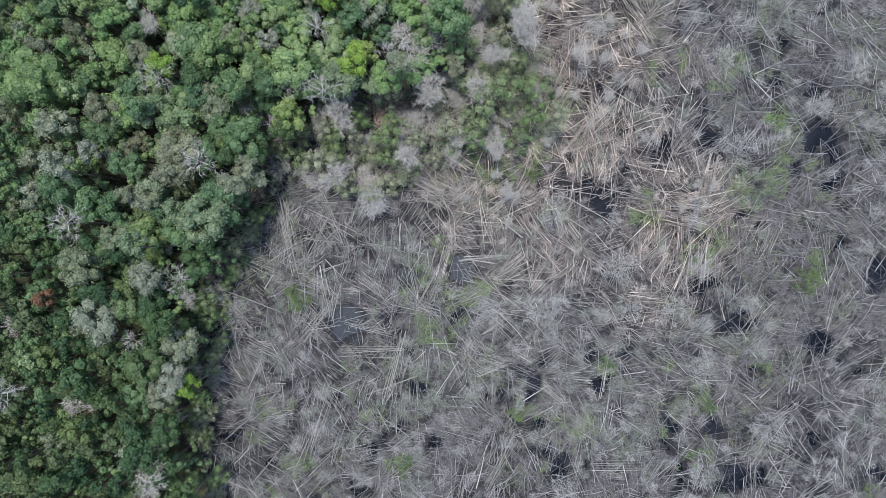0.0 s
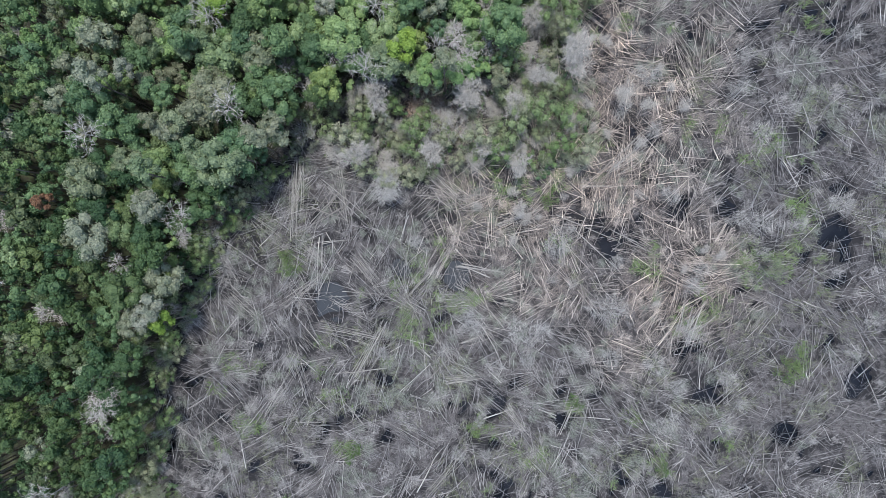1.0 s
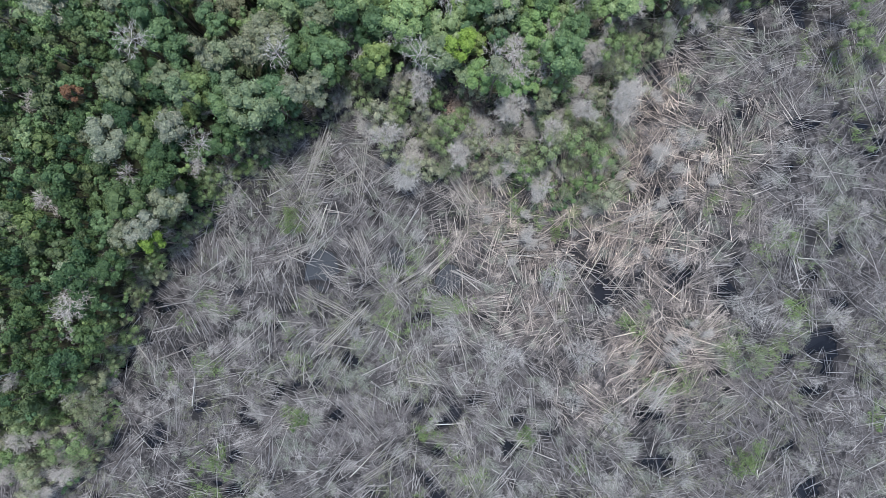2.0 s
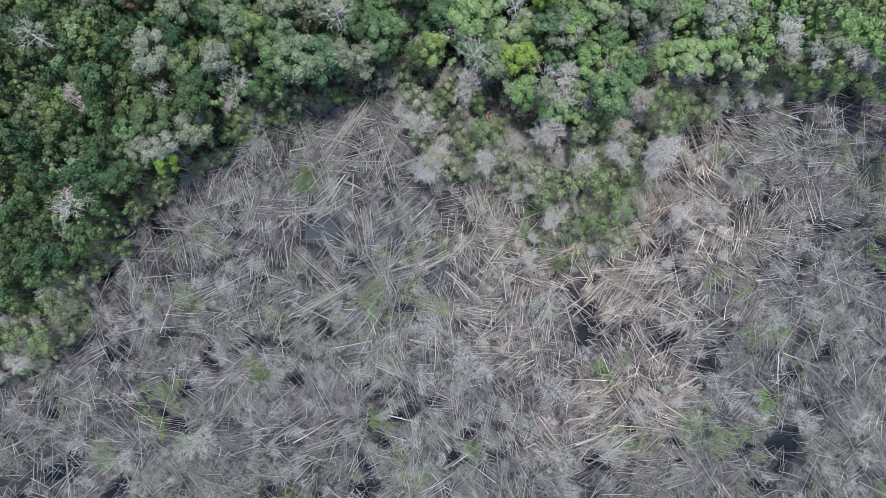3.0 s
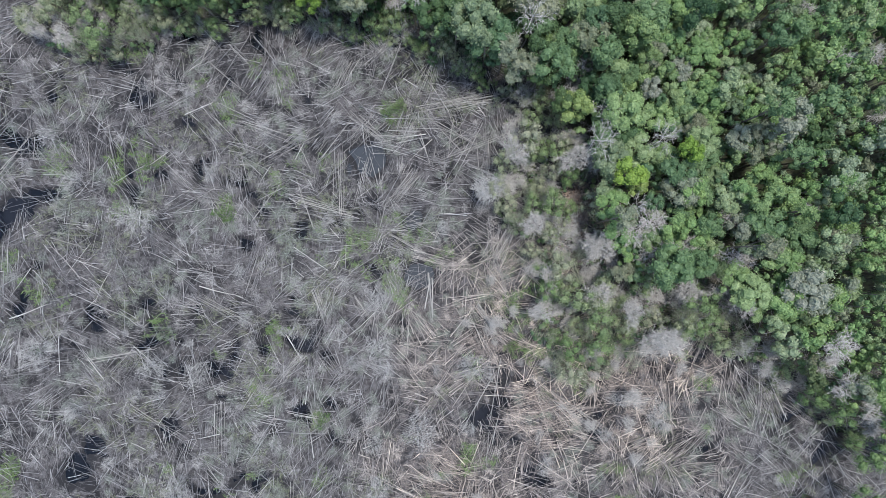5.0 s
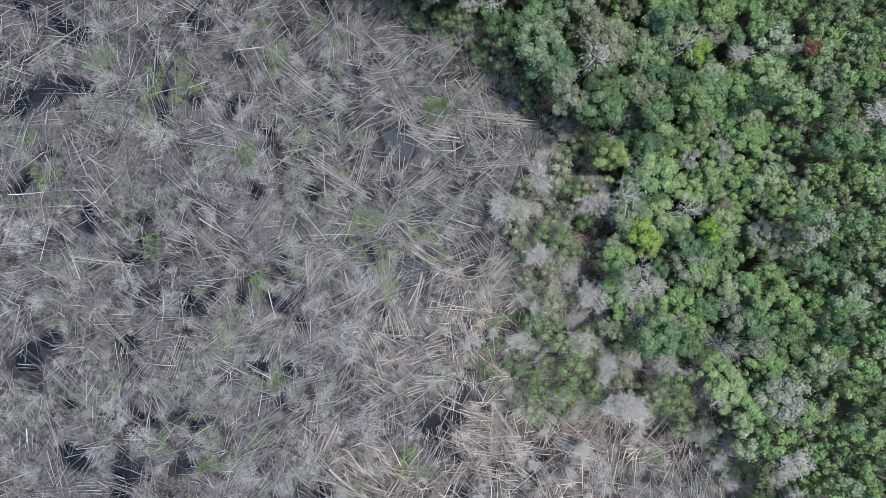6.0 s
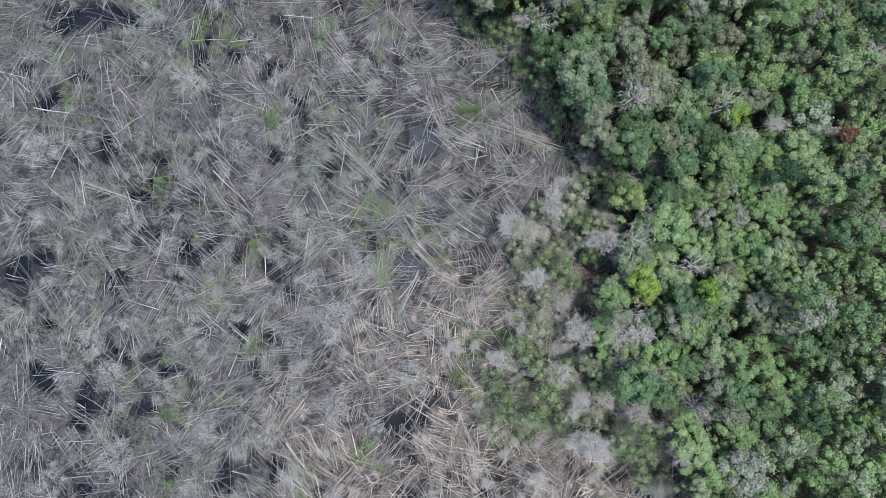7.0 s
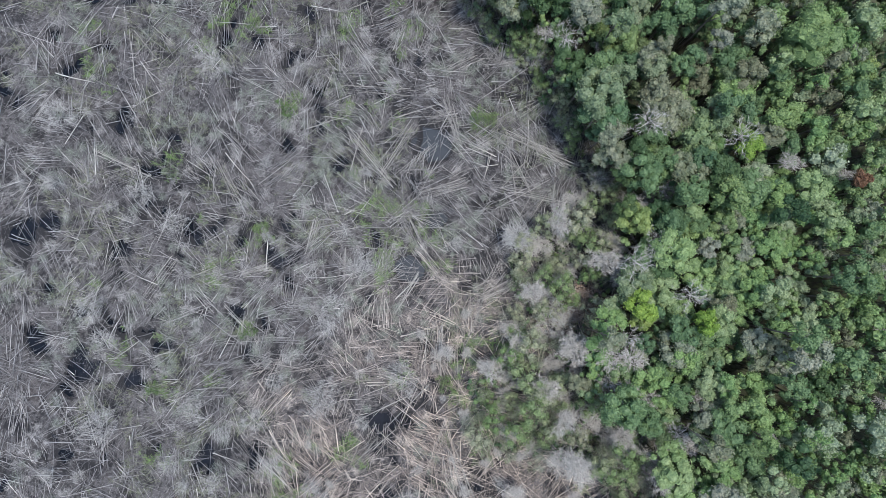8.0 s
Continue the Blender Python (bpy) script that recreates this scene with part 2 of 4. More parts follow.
def peat_material():
    """Black peat under a mat of straw-thin dead stems that lie in all directions."""
    m, n, l, p = material("peat_and_stem_litter")
    big, mid, fine = noise_node(n, l, 0.16, 3), noise_node(n, l, 1.3, 5), noise_node(n, l, 9.0, 6)
    a = ramp(n, [(0.3, (0.016, 0.0152, 0.0165)), (0.5, (0.034, 0.032, 0.034)), (0.72, (0.066, 0.062, 0.063))])
    l.new(mid.outputs["Fac"], a.inputs["Fac"])
    b = ramp(n, [(0.35, (0.82, 0.86, 0.86)), (0.65, (1.12, 1.06, 1.0))])
    l.new(big.outputs["Fac"], b.inputs["Fac"])
    c = ramp(n, [(0.35, (0.55, 0.53, 0.52)), (0.62, (1.25, 1.22, 1.2))])
    l.new(fine.outputs["Fac"], c.inputs["Fac"])
    col = mixed(n, l, a.outputs["Color"], b.outputs["Color"], 1.0, "MULTIPLY")
    col = mixed(n, l, col, c.outputs["Color"], 1.0, "MULTIPLY")
    for k, angle in enumerate((20, 75, 128, 165)):
        tc, mp, st = n.new("ShaderNodeTexCoord"), n.new("ShaderNodeMapping"), n.new("ShaderNodeTexNoise")
        mp.inputs["Rotation"].default_value = (0, 0, radians(angle))
        mp.inputs["Location"].default_value = (k * 31.0, k * 17.0, 0)
        mp.inputs["Scale"].default_value = (1.2, 12.0, 1.0)
        st.inputs["Scale"].default_value, st.inputs["Detail"].default_value, st.inputs["Distortion"].default_value = 1.0, 2.0, 0.6
        l.new(tc.outputs["Object"], mp.inputs["Vector"])
        l.new(mp.outputs["Vector"], st.inputs["Vector"])
        line = ramp(n, [(0.545, (0, 0, 0)), (0.64, (0.9, 0.9, 0.9))])
        l.new(st.outputs["Fac"], line.inputs["Fac"])
        mat = ramp(n, [(0.42, (0.05, 0.05, 0.05)), (0.57, (1, 1, 1))])
        l.new(mid.outputs["Fac"], mat.inputs["Fac"])
        lay_on = mixed(n, l, line.outputs["Color"], mat.outputs["Color"], 1.0, "MULTIPLY")
        col = mixed(n, l, col, ((0.112, 0.109, 0.115), (0.082, 0.078, 0.083), (0.134, 0.129, 0.131), (0.094, 0.094, 0.091))[k], lay_on)
    # Wet dark peat near the water; the ramp also darkens every other low spot.
    place_at, axes, lift = n.new("ShaderNodeNewGeometry"), n.new("ShaderNodeSeparateXYZ"), n.new("ShaderNodeMath")
    l.new(place_at.outputs["Position"], axes.inputs["Vector"])
    lift.operation = "MULTIPLY_ADD"
    lift.inputs[1].default_value = 0.55
    l.new(mid.outputs["Fac"], lift.inputs[0])
    l.new(axes.outputs["Z"], lift.inputs[2])
    low_dark = ramp(n, [(0.20, (1, 1, 1)), (0.34, (0, 0, 0))])
    l.new(lift.outputs["Value"], low_dark.inputs["Fac"])
    col = mixed(n, l, col, (0.010, 0.0098, 0.0115), low_dark.outputs["Color"])
    floor = n.new("ShaderNodeAttribute")
    floor.attribute_name = "tint"
    # Darker brown-green tone for the ground inside the forest outline.
    floor_tone = ramp(n, [(0.35, (0.030, 0.027, 0.018)), (0.6, (0.050, 0.062, 0.028))])
    l.new(mid.outputs["Fac"], floor_tone.inputs["Fac"])
    col = mixed(n, l, col, floor_tone.outputs["Color"], floor.outputs["Fac"])
    l.new(col, p.inputs["Base Color"])
    p.inputs["Roughness"].default_value = 0.95
    bump = n.new("ShaderNodeBump")
    bump.inputs["Strength"].default_value, bump.inputs["Distance"].default_value = 0.7, 0.12
    l.new(fine.outputs["Fac"], bump.inputs["Height"])
    l.new(bump.outputs["Normal"], p.inputs["Normal"])
    return m


def water_material():
    m, n, l, p = material("black_swamp_water")
    mud = noise_node(n, l, 0.12, 3)
    a = ramp(n, [(0.45, (0.003, 0.004, 0.006)), (0.62, (0.010, 0.011, 0.014))])
    l.new(mud.outputs["Fac"], a.inputs["Fac"])
    at = n.new("ShaderNodeAttribute")
    at.attribute_name = "tint"
    l.new(mixed(n, l, a.outputs["Color"], (0.030, 0.036, 0.042), at.outputs["Fac"]), p.inputs["Base Color"])
    p.inputs["Roughness"].default_value = 0.06
    p.inputs["IOR"].default_value = 1.33
    rip = noise_node(n, l, 3.0, 3)
    bump = n.new("ShaderNodeBump")
    bump.inputs["Strength"].default_value, bump.inputs["Distance"].default_value = 0.15, 0.02
    l.new(rip.outputs["Fac"], bump.inputs["Height"])
    l.new(bump.outputs["Normal"], p.inputs["Normal"])
    return m


PEAT, WATER = peat_material(), water_material()


# ---------------------------------------------------------------- mesh helpers
class Shape:
    """Collects corners and four-cornered faces, then becomes one mesh."""

    def __init__(self):
        self.v, self.f, self.t, self.count = [], [], [], 0

    def add(self, v, f, tint=None):
        self.v.append(v)
        self.f.append(f + self.count)
        if tint is not None:
            self.t.append(np.full(len(v), tint) if np.isscalar(tint) else tint)
        self.count += len(v)
        return self

    def mesh(self, name, mat, smooth=False):
        me = bpy.data.meshes.new(name)
        me.from_pydata(np.concatenate(self.v), [], np.concatenate(self.f))
        me.materials.append(mat)
        if smooth:
            me.polygons.foreach_set("use_smooth", np.ones(len(me.polygons), bool))
        if self.t:
            me.attributes.new("tint", "FLOAT", "POINT").data.foreach_set("value", np.concatenate(self.t).astype(np.float32))
        return me


def part(name, shape, mat, parent=None, label="", smooth=False):
    """One mesh object under a thing or part."""
    ob = new(name, shape.mesh(name, mat, smooth))
    ob.parent = parent
    return tagged(ob, label)


def tube(points, radii, sides=6):
    """A bent, tapering rod through the points, closed at both ends."""
    pts, radii = np.asarray(points, float), np.asarray(radii, float)
    k = len(pts)
    way = unit(np.gradient(pts, axis=0))
    helper = np.where(np.abs(way[:, 2:3]) > 0.9, np.array([[1.0, 0, 0]]), np.array([[0, 0, 1.0]]))
    u = unit(np.cross(way, helper))
    w = np.cross(way, u)
    a = np.arange(sides) * 2 * math.pi / sides
    ring = pts[:, None] + radii[:, None, None] * (np.cos(a)[None, :, None] * u[:, None] + np.sin(a)[None, :, None] * w[:, None])
    v = np.concatenate([ring.reshape(-1, 3), pts[:1], pts[-1:]])
    i, s = np.meshgrid(np.arange(k - 1), np.arange(sides), indexing="ij")
    t = (s + 1) % sides
    f = np.stack([i * sides + s, i * sides + t, (i + 1) * sides + t, (i + 1) * sides + s], -1).reshape(-1, 4)
    s = np.arange(0, sides, 2)
    low = np.stack([np.full(len(s), k * sides), (s + 2) % sides, (s + 1) % sides, s], -1)
    b = (k - 1) * sides
    high = np.stack([np.full(len(s), k * sides + 1), b + s, b + (s + 1) % sides, b + (s + 2) % sides], -1)
    return v, np.concatenate([f, low, high])


def rods(p0, p1, r0, r1, sides=3):
    """Many straight thin rods at once."""
    p0, p1 = np.asarray(p0, float), np.asarray(p1, float)
    way = unit(p1 - p0)
    helper = np.where(np.abs(way[:, 2:3]) > 0.9, np.array([[1.0, 0, 0]]), np.array([[0, 0, 1.0]]))
    u = unit(np.cross(way, helper))
    w = np.cross(way, u)
    a = np.arange(sides) * 2 * math.pi / sides + 0.5
    off = np.cos(a)[None, :, None] * u[:, None] + np.sin(a)[None, :, None] * w[:, None]
    r0, r1 = np.broadcast_to(r0, len(p0)), np.broadcast_to(r1, len(p0))
    v = np.concatenate([p0[:, None] + off * r0[:, None, None], p1[:, None] + off * r1[:, None, None]], 1)
    s = np.arange(sides)
    f = np.stack([s, (s + 1) % sides, sides + (s + 1) % sides, sides + s], -1)
    f = f[None] + (np.arange(len(p0)) * 2 * sides)[:, None, None]
    return v.reshape(-1, 3), f.reshape(-1, 4)


def fine_twigs(p0, p1, r):
    """Very many hair-fine twigs, each a three-cornered splinter."""
    side = unit(np.cross(p1 - p0, np.array([[0.0, 0, 1.0]]))) * np.broadcast_to(r, len(p0))[:, None]
    v = np.stack([p0 - side, p0 + side, p1], 1)
    return v.reshape(-1, 3), np.arange(len(p0) * 3).reshape(-1, 3)


def leaves(centre, normal, size, g):
    """Leaves, each a folded rhombus, at the given places."""
    k = len(centre)
    normal = unit(normal)
    spin = unit(np.cross(normal, unit(g.normal(size=(k, 3)))))
    cross = np.cross(normal, spin)
    size = np.broadcast_to(size, k)[:, None]
    v = np.stack([centre - spin * size * 0.5, centre + cross * size * 0.34 + normal * size * 0.1, centre + spin * size * 0.55 - normal * size * 0.12,
                  centre - cross * size * 0.34 + normal * size * 0.1], 1)
    return v.reshape(-1, 3), np.arange(k * 4).reshape(-1, 4)


# ---------------------------------------------------------------- ground and water
def make_ground():
    inner = np.arange(-88, 88.1, 0.9)
    outer = np.array([94, 102, 115, 140, 180, 260, 420, 800, 1600, 3000.0])
    line = np.concatenate([-outer[::-1], inner, outer])
    k = len(line)
    x, y = np.meshgrid(line, line, indexing="ij")
    v = np.stack([x, y, ground_height(x, y)], -1).reshape(-1, 3)
    i, j = np.meshgrid(np.arange(k - 1), np.arange(k - 1), indexing="ij")
    a = (i * k + j).ravel()
    shade = np.clip(sum(in_forest(x + dx, y + dy).astype(float) for dx in (-2, 0, 2) for dy in (-2, 0, 2)) / 9 * 2 - 1, 0, 1)
    sh = Shape().add(v, np.stack([a, a + k, a + k + 1, a + 1], -1), shade.ravel())
    tagged(part("ground", sh, PEAT, smooth=True), "grey-brown peat ground matted with twigs and leaf litter", "ground", kind="structure")
    k = 110
    i, j = np.meshgrid(np.arange(k - 1), np.arange(k - 1), indexing="ij")
    line = np.linspace(-87, 87, k)
    x, y = np.meshgrid(line, line, indexing="ij")
    a = (i * k + j).ravel()
    mud = np.max([np.clip(2.2 - np.hypot(x - px, y - py) / r, 0, 1) for px, py, r in POOLS[:4]], axis=0)
    sh = Shape().add(np.stack([x, y, 0 * x + WATER_LEVEL], -1).reshape(-1, 3), np.stack([a, a + k, a + k + 1, a + 1], -1), mud.ravel())
    tagged(part("water", sh, WATER), "still black swamp water in shallow pools", "water", kind="structure")


make_ground()


# ---------------------------------------------------------------- living trees
def clump(centre, radius, g):
    """The dense inside of a clump of leaves: an uneven blob."""
    a, b = np.meshgrid(np.arange(6) * math.pi / 3, np.radians([-35, 18, 66]), indexing="ij")
    way = np.stack([np.cos(a) * np.cos(b), np.sin(a) * np.cos(b), np.sin(b)], -1)
    v = (centre + way * radius * g.uniform(0.78, 1.12, a.shape)[..., None]).reshape(-1, 3)
    i, j = np.meshgrid(np.arange(6), np.arange(2), indexing="ij")
    n = (i + 1) % 6
    f = np.stack([i * 3 + j, n * 3 + j, n * 3 + j + 1, i * 3 + j + 1], -1).reshape(-1, 4)
    top = np.array([[2, 5, 8, 11], [2, 11, 14, 17]])
    return v, np.concatenate([f, top])


def crown_shape(g, radius, flat=0.8, lumps=13, per_lump=88, size=0.27, base=0.0, core=0.86, loose=(0.76, 1.12)):
    """A cauliflower crown: clumps of leaves on a dome, open underneath. Returns centre points of the clumps and the leaves."""
    d = unit(g.normal(size=(lumps, 3)) * [1, 1, 0.75] + [0, 0, 0.35])
    c = d * radius * g.uniform(0.5, 0.8, (lumps, 1)) * [1, 1, flat]
    c[0] = (0, 0, radius * 0.45 * flat)
    r = radius * g.uniform(0.26, 0.40, lumps)
    where, facing = [], []
    for k in range(lumps):
        a = unit(g.normal(size=(per_lump, 3)) + [0, 0, 0.45] + 0.5 * d[k])
        p = c[k] + a * r[k] * g.uniform(*loose, (per_lump, 1))
        gap = np.linalg.norm(p[:, None] - c[None], axis=-1) / r[None]
        gap[:, k] = 9
        keep = gap.min(1) > 0.72
        where.append(p[keep])
        facing.append((a + 0.55 * g.normal(size=a.shape))[keep])
    p, n = np.concatenate(where), np.concatenate(facing)
    v, f = leaves(p + [0, 0, base], n, size * g.uniform(0.65, 1.35, len(p)), g)
    vs, fs, count = [v], [f], len(v)
    for k in range(lumps if core else 0):
        bv, bf = clump(c[k] + [0, 0, base], r[k] * core, g)
        vs.append(bv)
        fs.append(bf + count)
        count += len(bv)
    return c, (np.concatenate(vs), np.concatenate(fs))


def trunk_shape(g, height, thick, tips, limbs=None):
    """Slim trunk with a slight lean and limbs that reach the clumps of the crown."""
    sh = Shape()
    bend = g.normal(size=2) * 0.25
    pts = [(bend[0] * t * t * 1.5, bend[1] * t * t * 1.5, -0.5 + t * (height * 0.86 + 0.5)) for t in np.linspace(0, 1, 5)]
    sh.add(*tube(pts, thick * np.linspace(1.25, 0.45, 5), 6))
    top = np.array(pts[-1])
    for tip in tips:
        start = np.array(pts[3]) * 0.4 + top * 0.6 if g.random() < 0.5 else np.array(pts[3])
        mid = (start + tip) / 2 + [0, 0, -0.25]
        limb = tube([start, mid, tip], [thick * 0.38, thick * 0.25, thick * 0.08], 4)
        if limbs is None:
            sh.add(*limb)
        else:
            limbs.append(limb)
    return sh


def living_tree(seed, height, radius, leaf=LEAF, label="", lumps=13, per_lump=88, size=0.27, flat=0.85, name="swamp_forest_tree", split=False):
    g = np.random.default_rng(seed)
    root = tagged(new(name), label, "tree", "trees of the living forest")
    c, quads = crown_shape(g, radius, flat, lumps, per_lump, size, height - radius * 0.7)
    limbs = [] if split else None
    stem = trunk_shape(g, height - radius * 0.3, 0.055 * radius + 0.03, c[:7] * 0.8 + [0, 0, height - radius * 0.7], limbs)
    trunk = part("trunk", stem, BARK, root, smooth=True)
    for limb in limbs or []:
        part("limb", Shape().add(*limb), BARK, trunk, smooth=True)
    part("crown", Shape().add(*quads), leaf, root)
    return root


def place(x, y, turn=None, scale=1.0, sink=0.0, tall=1.0):
    z = float(ground_height(np.array(x), np.array(y))) - sink
    turn = rng.uniform(0, 360) if turn is None else turn
    return pose(x, y, z, 0, 0, turn) @ Matrix.Diagonal((scale, scale, scale * tall, 1))


def uneven():
    """A lean of some degrees and a crown wider one way than the other."""
    return pose(0, 0, 0, rng.normal() * 7, rng.normal() * 7, 0) @ Matrix.Diagonal((rng.uniform(0.7, 1.25), rng.uniform(0.7, 1.25), 1, 1))


# single trees that stand out: x, y, height, crown radius
def lone_tree(x, y, *args, **kw):
    t = living_tree(*args, split=True, **kw)
    t.matrix_basis = place(x, y)
    TAKEN.append((x, y, args[2] * 0.8))
    return t


TAKEN = []
lone_tree(-12.4, 27.2, 101, 13.5, 2.6, leaf=LEAF_LIME, label="bright yellow-green leafy tree at the forest edge", lumps=15)
lone_tree(-15.5, 35.5, 102, 13.5, 1.9, leaf=LEAF_LIME, label="small bright yellow-green tree inside the forest")
lone_tree(-57.8, 24.4, 103, 14.5, 4.7, leaf=LEAF, label="broad mid-green tree with a wide finely leaved crown", lumps=30, per_lump=120, size=0.3)
lone_tree(-44.9, 41.3, 104, 13.2, 1.5, leaf=LEAF_RUST, label="small tree with rust-red leaves among green crowns")
lone_tree(-56.6, -6.6, 105, 13.0, 1.4, leaf=LEAF_RUST, label="small tree with rust-red leaves among green crowns")
lone_tree(-39.6, 26.1, 106, 13.5, 2.2, leaf=LEAF_LIME, label="yellow-green tree with loose leaf clumps")
lone_tree(-49.7, -10.3, 107, 13.8, 3.6, label="broad dark green tree with a dense rounded crown", lumps=22, per_lump=90)
lone_tree(-41.8, 7.6, 108, 13.5, 2.1, leaf=LEAF_PALE, label="round pale olive tree with a dense ball-like crown", lumps=18)
lone_tree(-37.1, -19.8, 109, 11.5, 2.2, leaf=LEAF_LIME, label="yellow-green tree at the shaded forest edge")

TREE_LABELS = ["deep green broadleaf tree with a dense rounded crown", "mid-green broadleaf tree with a clumpy crown on a slim trunk",
               "olive-green broadleaf tree with a lumpy open crown", "tall green swamp tree with a narrow crown",
               "grey-green broadleaf tree with a wide flat crown"]
SUNLIT_LABEL = "light yellow-green broadleaf tree with a lumpy crown, sunlight in its leaf colour"
SHADE_LABEL = "broadleaf tree with a dense leathery crown, greens darkened as cloud shade"
KINDS = [living_tree(20 + i, h, r, leaf=LEAF_SUNLIT if i >= 12 else LEAF_SHADE if i >= 7 else LEAF, label=SUNLIT_LABEL if i >= 12 else SHADE_LABEL if i >= 7 else TREE_LABELS[i % 5], lumps=n, per_lump=p, size=s, flat=f)
         for i, (h, r, n, p, s, f) in enumerate([(12.3, 2.4, 17, 58, 0.27, 0.85), (13.0, 1.9, 13, 56, 0.25, 1.0), (11.5, 2.8, 21, 58, 0.28, 0.75),
                                                 (13.4, 1.6, 10, 56, 0.25, 1.1), (12.0, 2.6, 17, 60, 0.25, 0.7), (12.6, 2.1, 16, 52, 0.28, 0.9),
                                                 (11.0, 1.7, 11, 60, 0.23, 0.8), (13.2, 2.6, 22, 50, 0.27, 0.9), (10.4, 1.35, 8, 60, 0.23, 0.9),
                                                 (11.6, 1.5, 9, 58, 0.26, 1.0), (12.2, 2.3, 17, 56, 0.26, 0.85), (11.2, 1.9, 13, 58, 0.25, 0.9), (12.4, 2.2, 16, 56, 0.26, 0.85),
                                                 (11.8, 1.8, 12, 56, 0.25, 0.95), (12.8, 2.6, 20, 54, 0.26, 0.8)])]


def shade_share(x, y):
    """Share of trees in cloud-shade greens: high in the south, low in the north."""
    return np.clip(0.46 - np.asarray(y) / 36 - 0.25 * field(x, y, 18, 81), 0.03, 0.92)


def sunlit_share(x, y):
    """Share of trees whose leaf colour holds sunlight: common in the north."""
    return np.clip(0.08 + (np.asarray(y) - 16) / 50 + 0.25 * field(x, y, 16, 82), 0.04, 0.75)


def scatter(spacing, reach, g):
    """Loosely even places in a square of that half width."""
    n = int(reach / spacing)
    i, j = np.meshgrid(np.arange(-n, n + 1), np.arange(-n, n + 1), indexing="ij")
    x = (i + 0.5 * (j % 2)) * spacing + g.uniform(-0.42, 0.42, i.shape) * spacing
    y = j * spacing * 0.9 + g.uniform(-0.42, 0.42, i.shape) * spacing
    return x.ravel(), y.ravel()


def free(x, y, ring=None):
    ok = np.ones(x.shape, bool)
    for tx, ty, r in TAKEN if ring is None else ring:
        ok &= np.hypot(x - tx, y - ty) > r
    return ok


# grey leafless trees standing in the forest: x, y
SNAGS = [(-24.6, 18.3), (-20.5, 23.6), (-16.5, 22.4), (-28.6, 20.7), (-33.9, 12.6), (-37.6, -4.0), (-45.3, -13.0), (-61.2, -19.6),
         (-39.9, 24.3), (-7.6, 28.5), (-51.3, 4.0), (-17.5, 31.5), (-40.5, -37.5), (-45.0, -46.0)]
fx, fy = scatter(2.7, 96, rng)
deep = in_forest(fx, fy) & free(fx, fy) & free(fx, fy, [(x, y, 1.8) for x, y in SNAGS])
fx, fy = fx[deep], fy[deep]
rim = np.any([~in_forest(fx + 6 * math.cos(a), fy + 6 * math.sin(a)) for a in np.arange(8) * 0.785], axis=0) & (np.hypot(fx, fy) < 80)
bare = rim & (rng.random(fx.shape) < np.where(fx > -32, 0.20, 0.09))
bare |= ~rim & (np.hypot(fx, fy) < 78) & (rng.random(fx.shape) < 0.03)
bare_trees = list(zip(fx[bare], fy[bare]))
fx, fy = fx[~bare], fy[~bare]
dist = np.hypot(fx, fy)
order = np.argsort(np.hypot(fx + 5, fy - 5))
near_trees, far_trees = order[:300], order[300:]
first = set()
for n, k in enumerate(near_trees):
    which = int(rng.integers(7, 12)) if rng.random() < shade_share(fx[k], fy[k]) else int(rng.integers(12, 15)) if rng.random() < sunlit_share(fx[k], fy[k]) else int(rng.integers(0, 7))
    m = place(fx[k], fy[k], scale=rng.uniform(0.8, 1.22), tall=rng.uniform(0.72, 1.1))
    if which not in first:
        first.add(which)
        KINDS[which].matrix_basis = m
    else:
        copy_thing(KINDS[which], m)
for which, t in enumerate(KINDS):
    if which not in first:
        t.matrix_basis = place(-46 - 3 * which, 12)


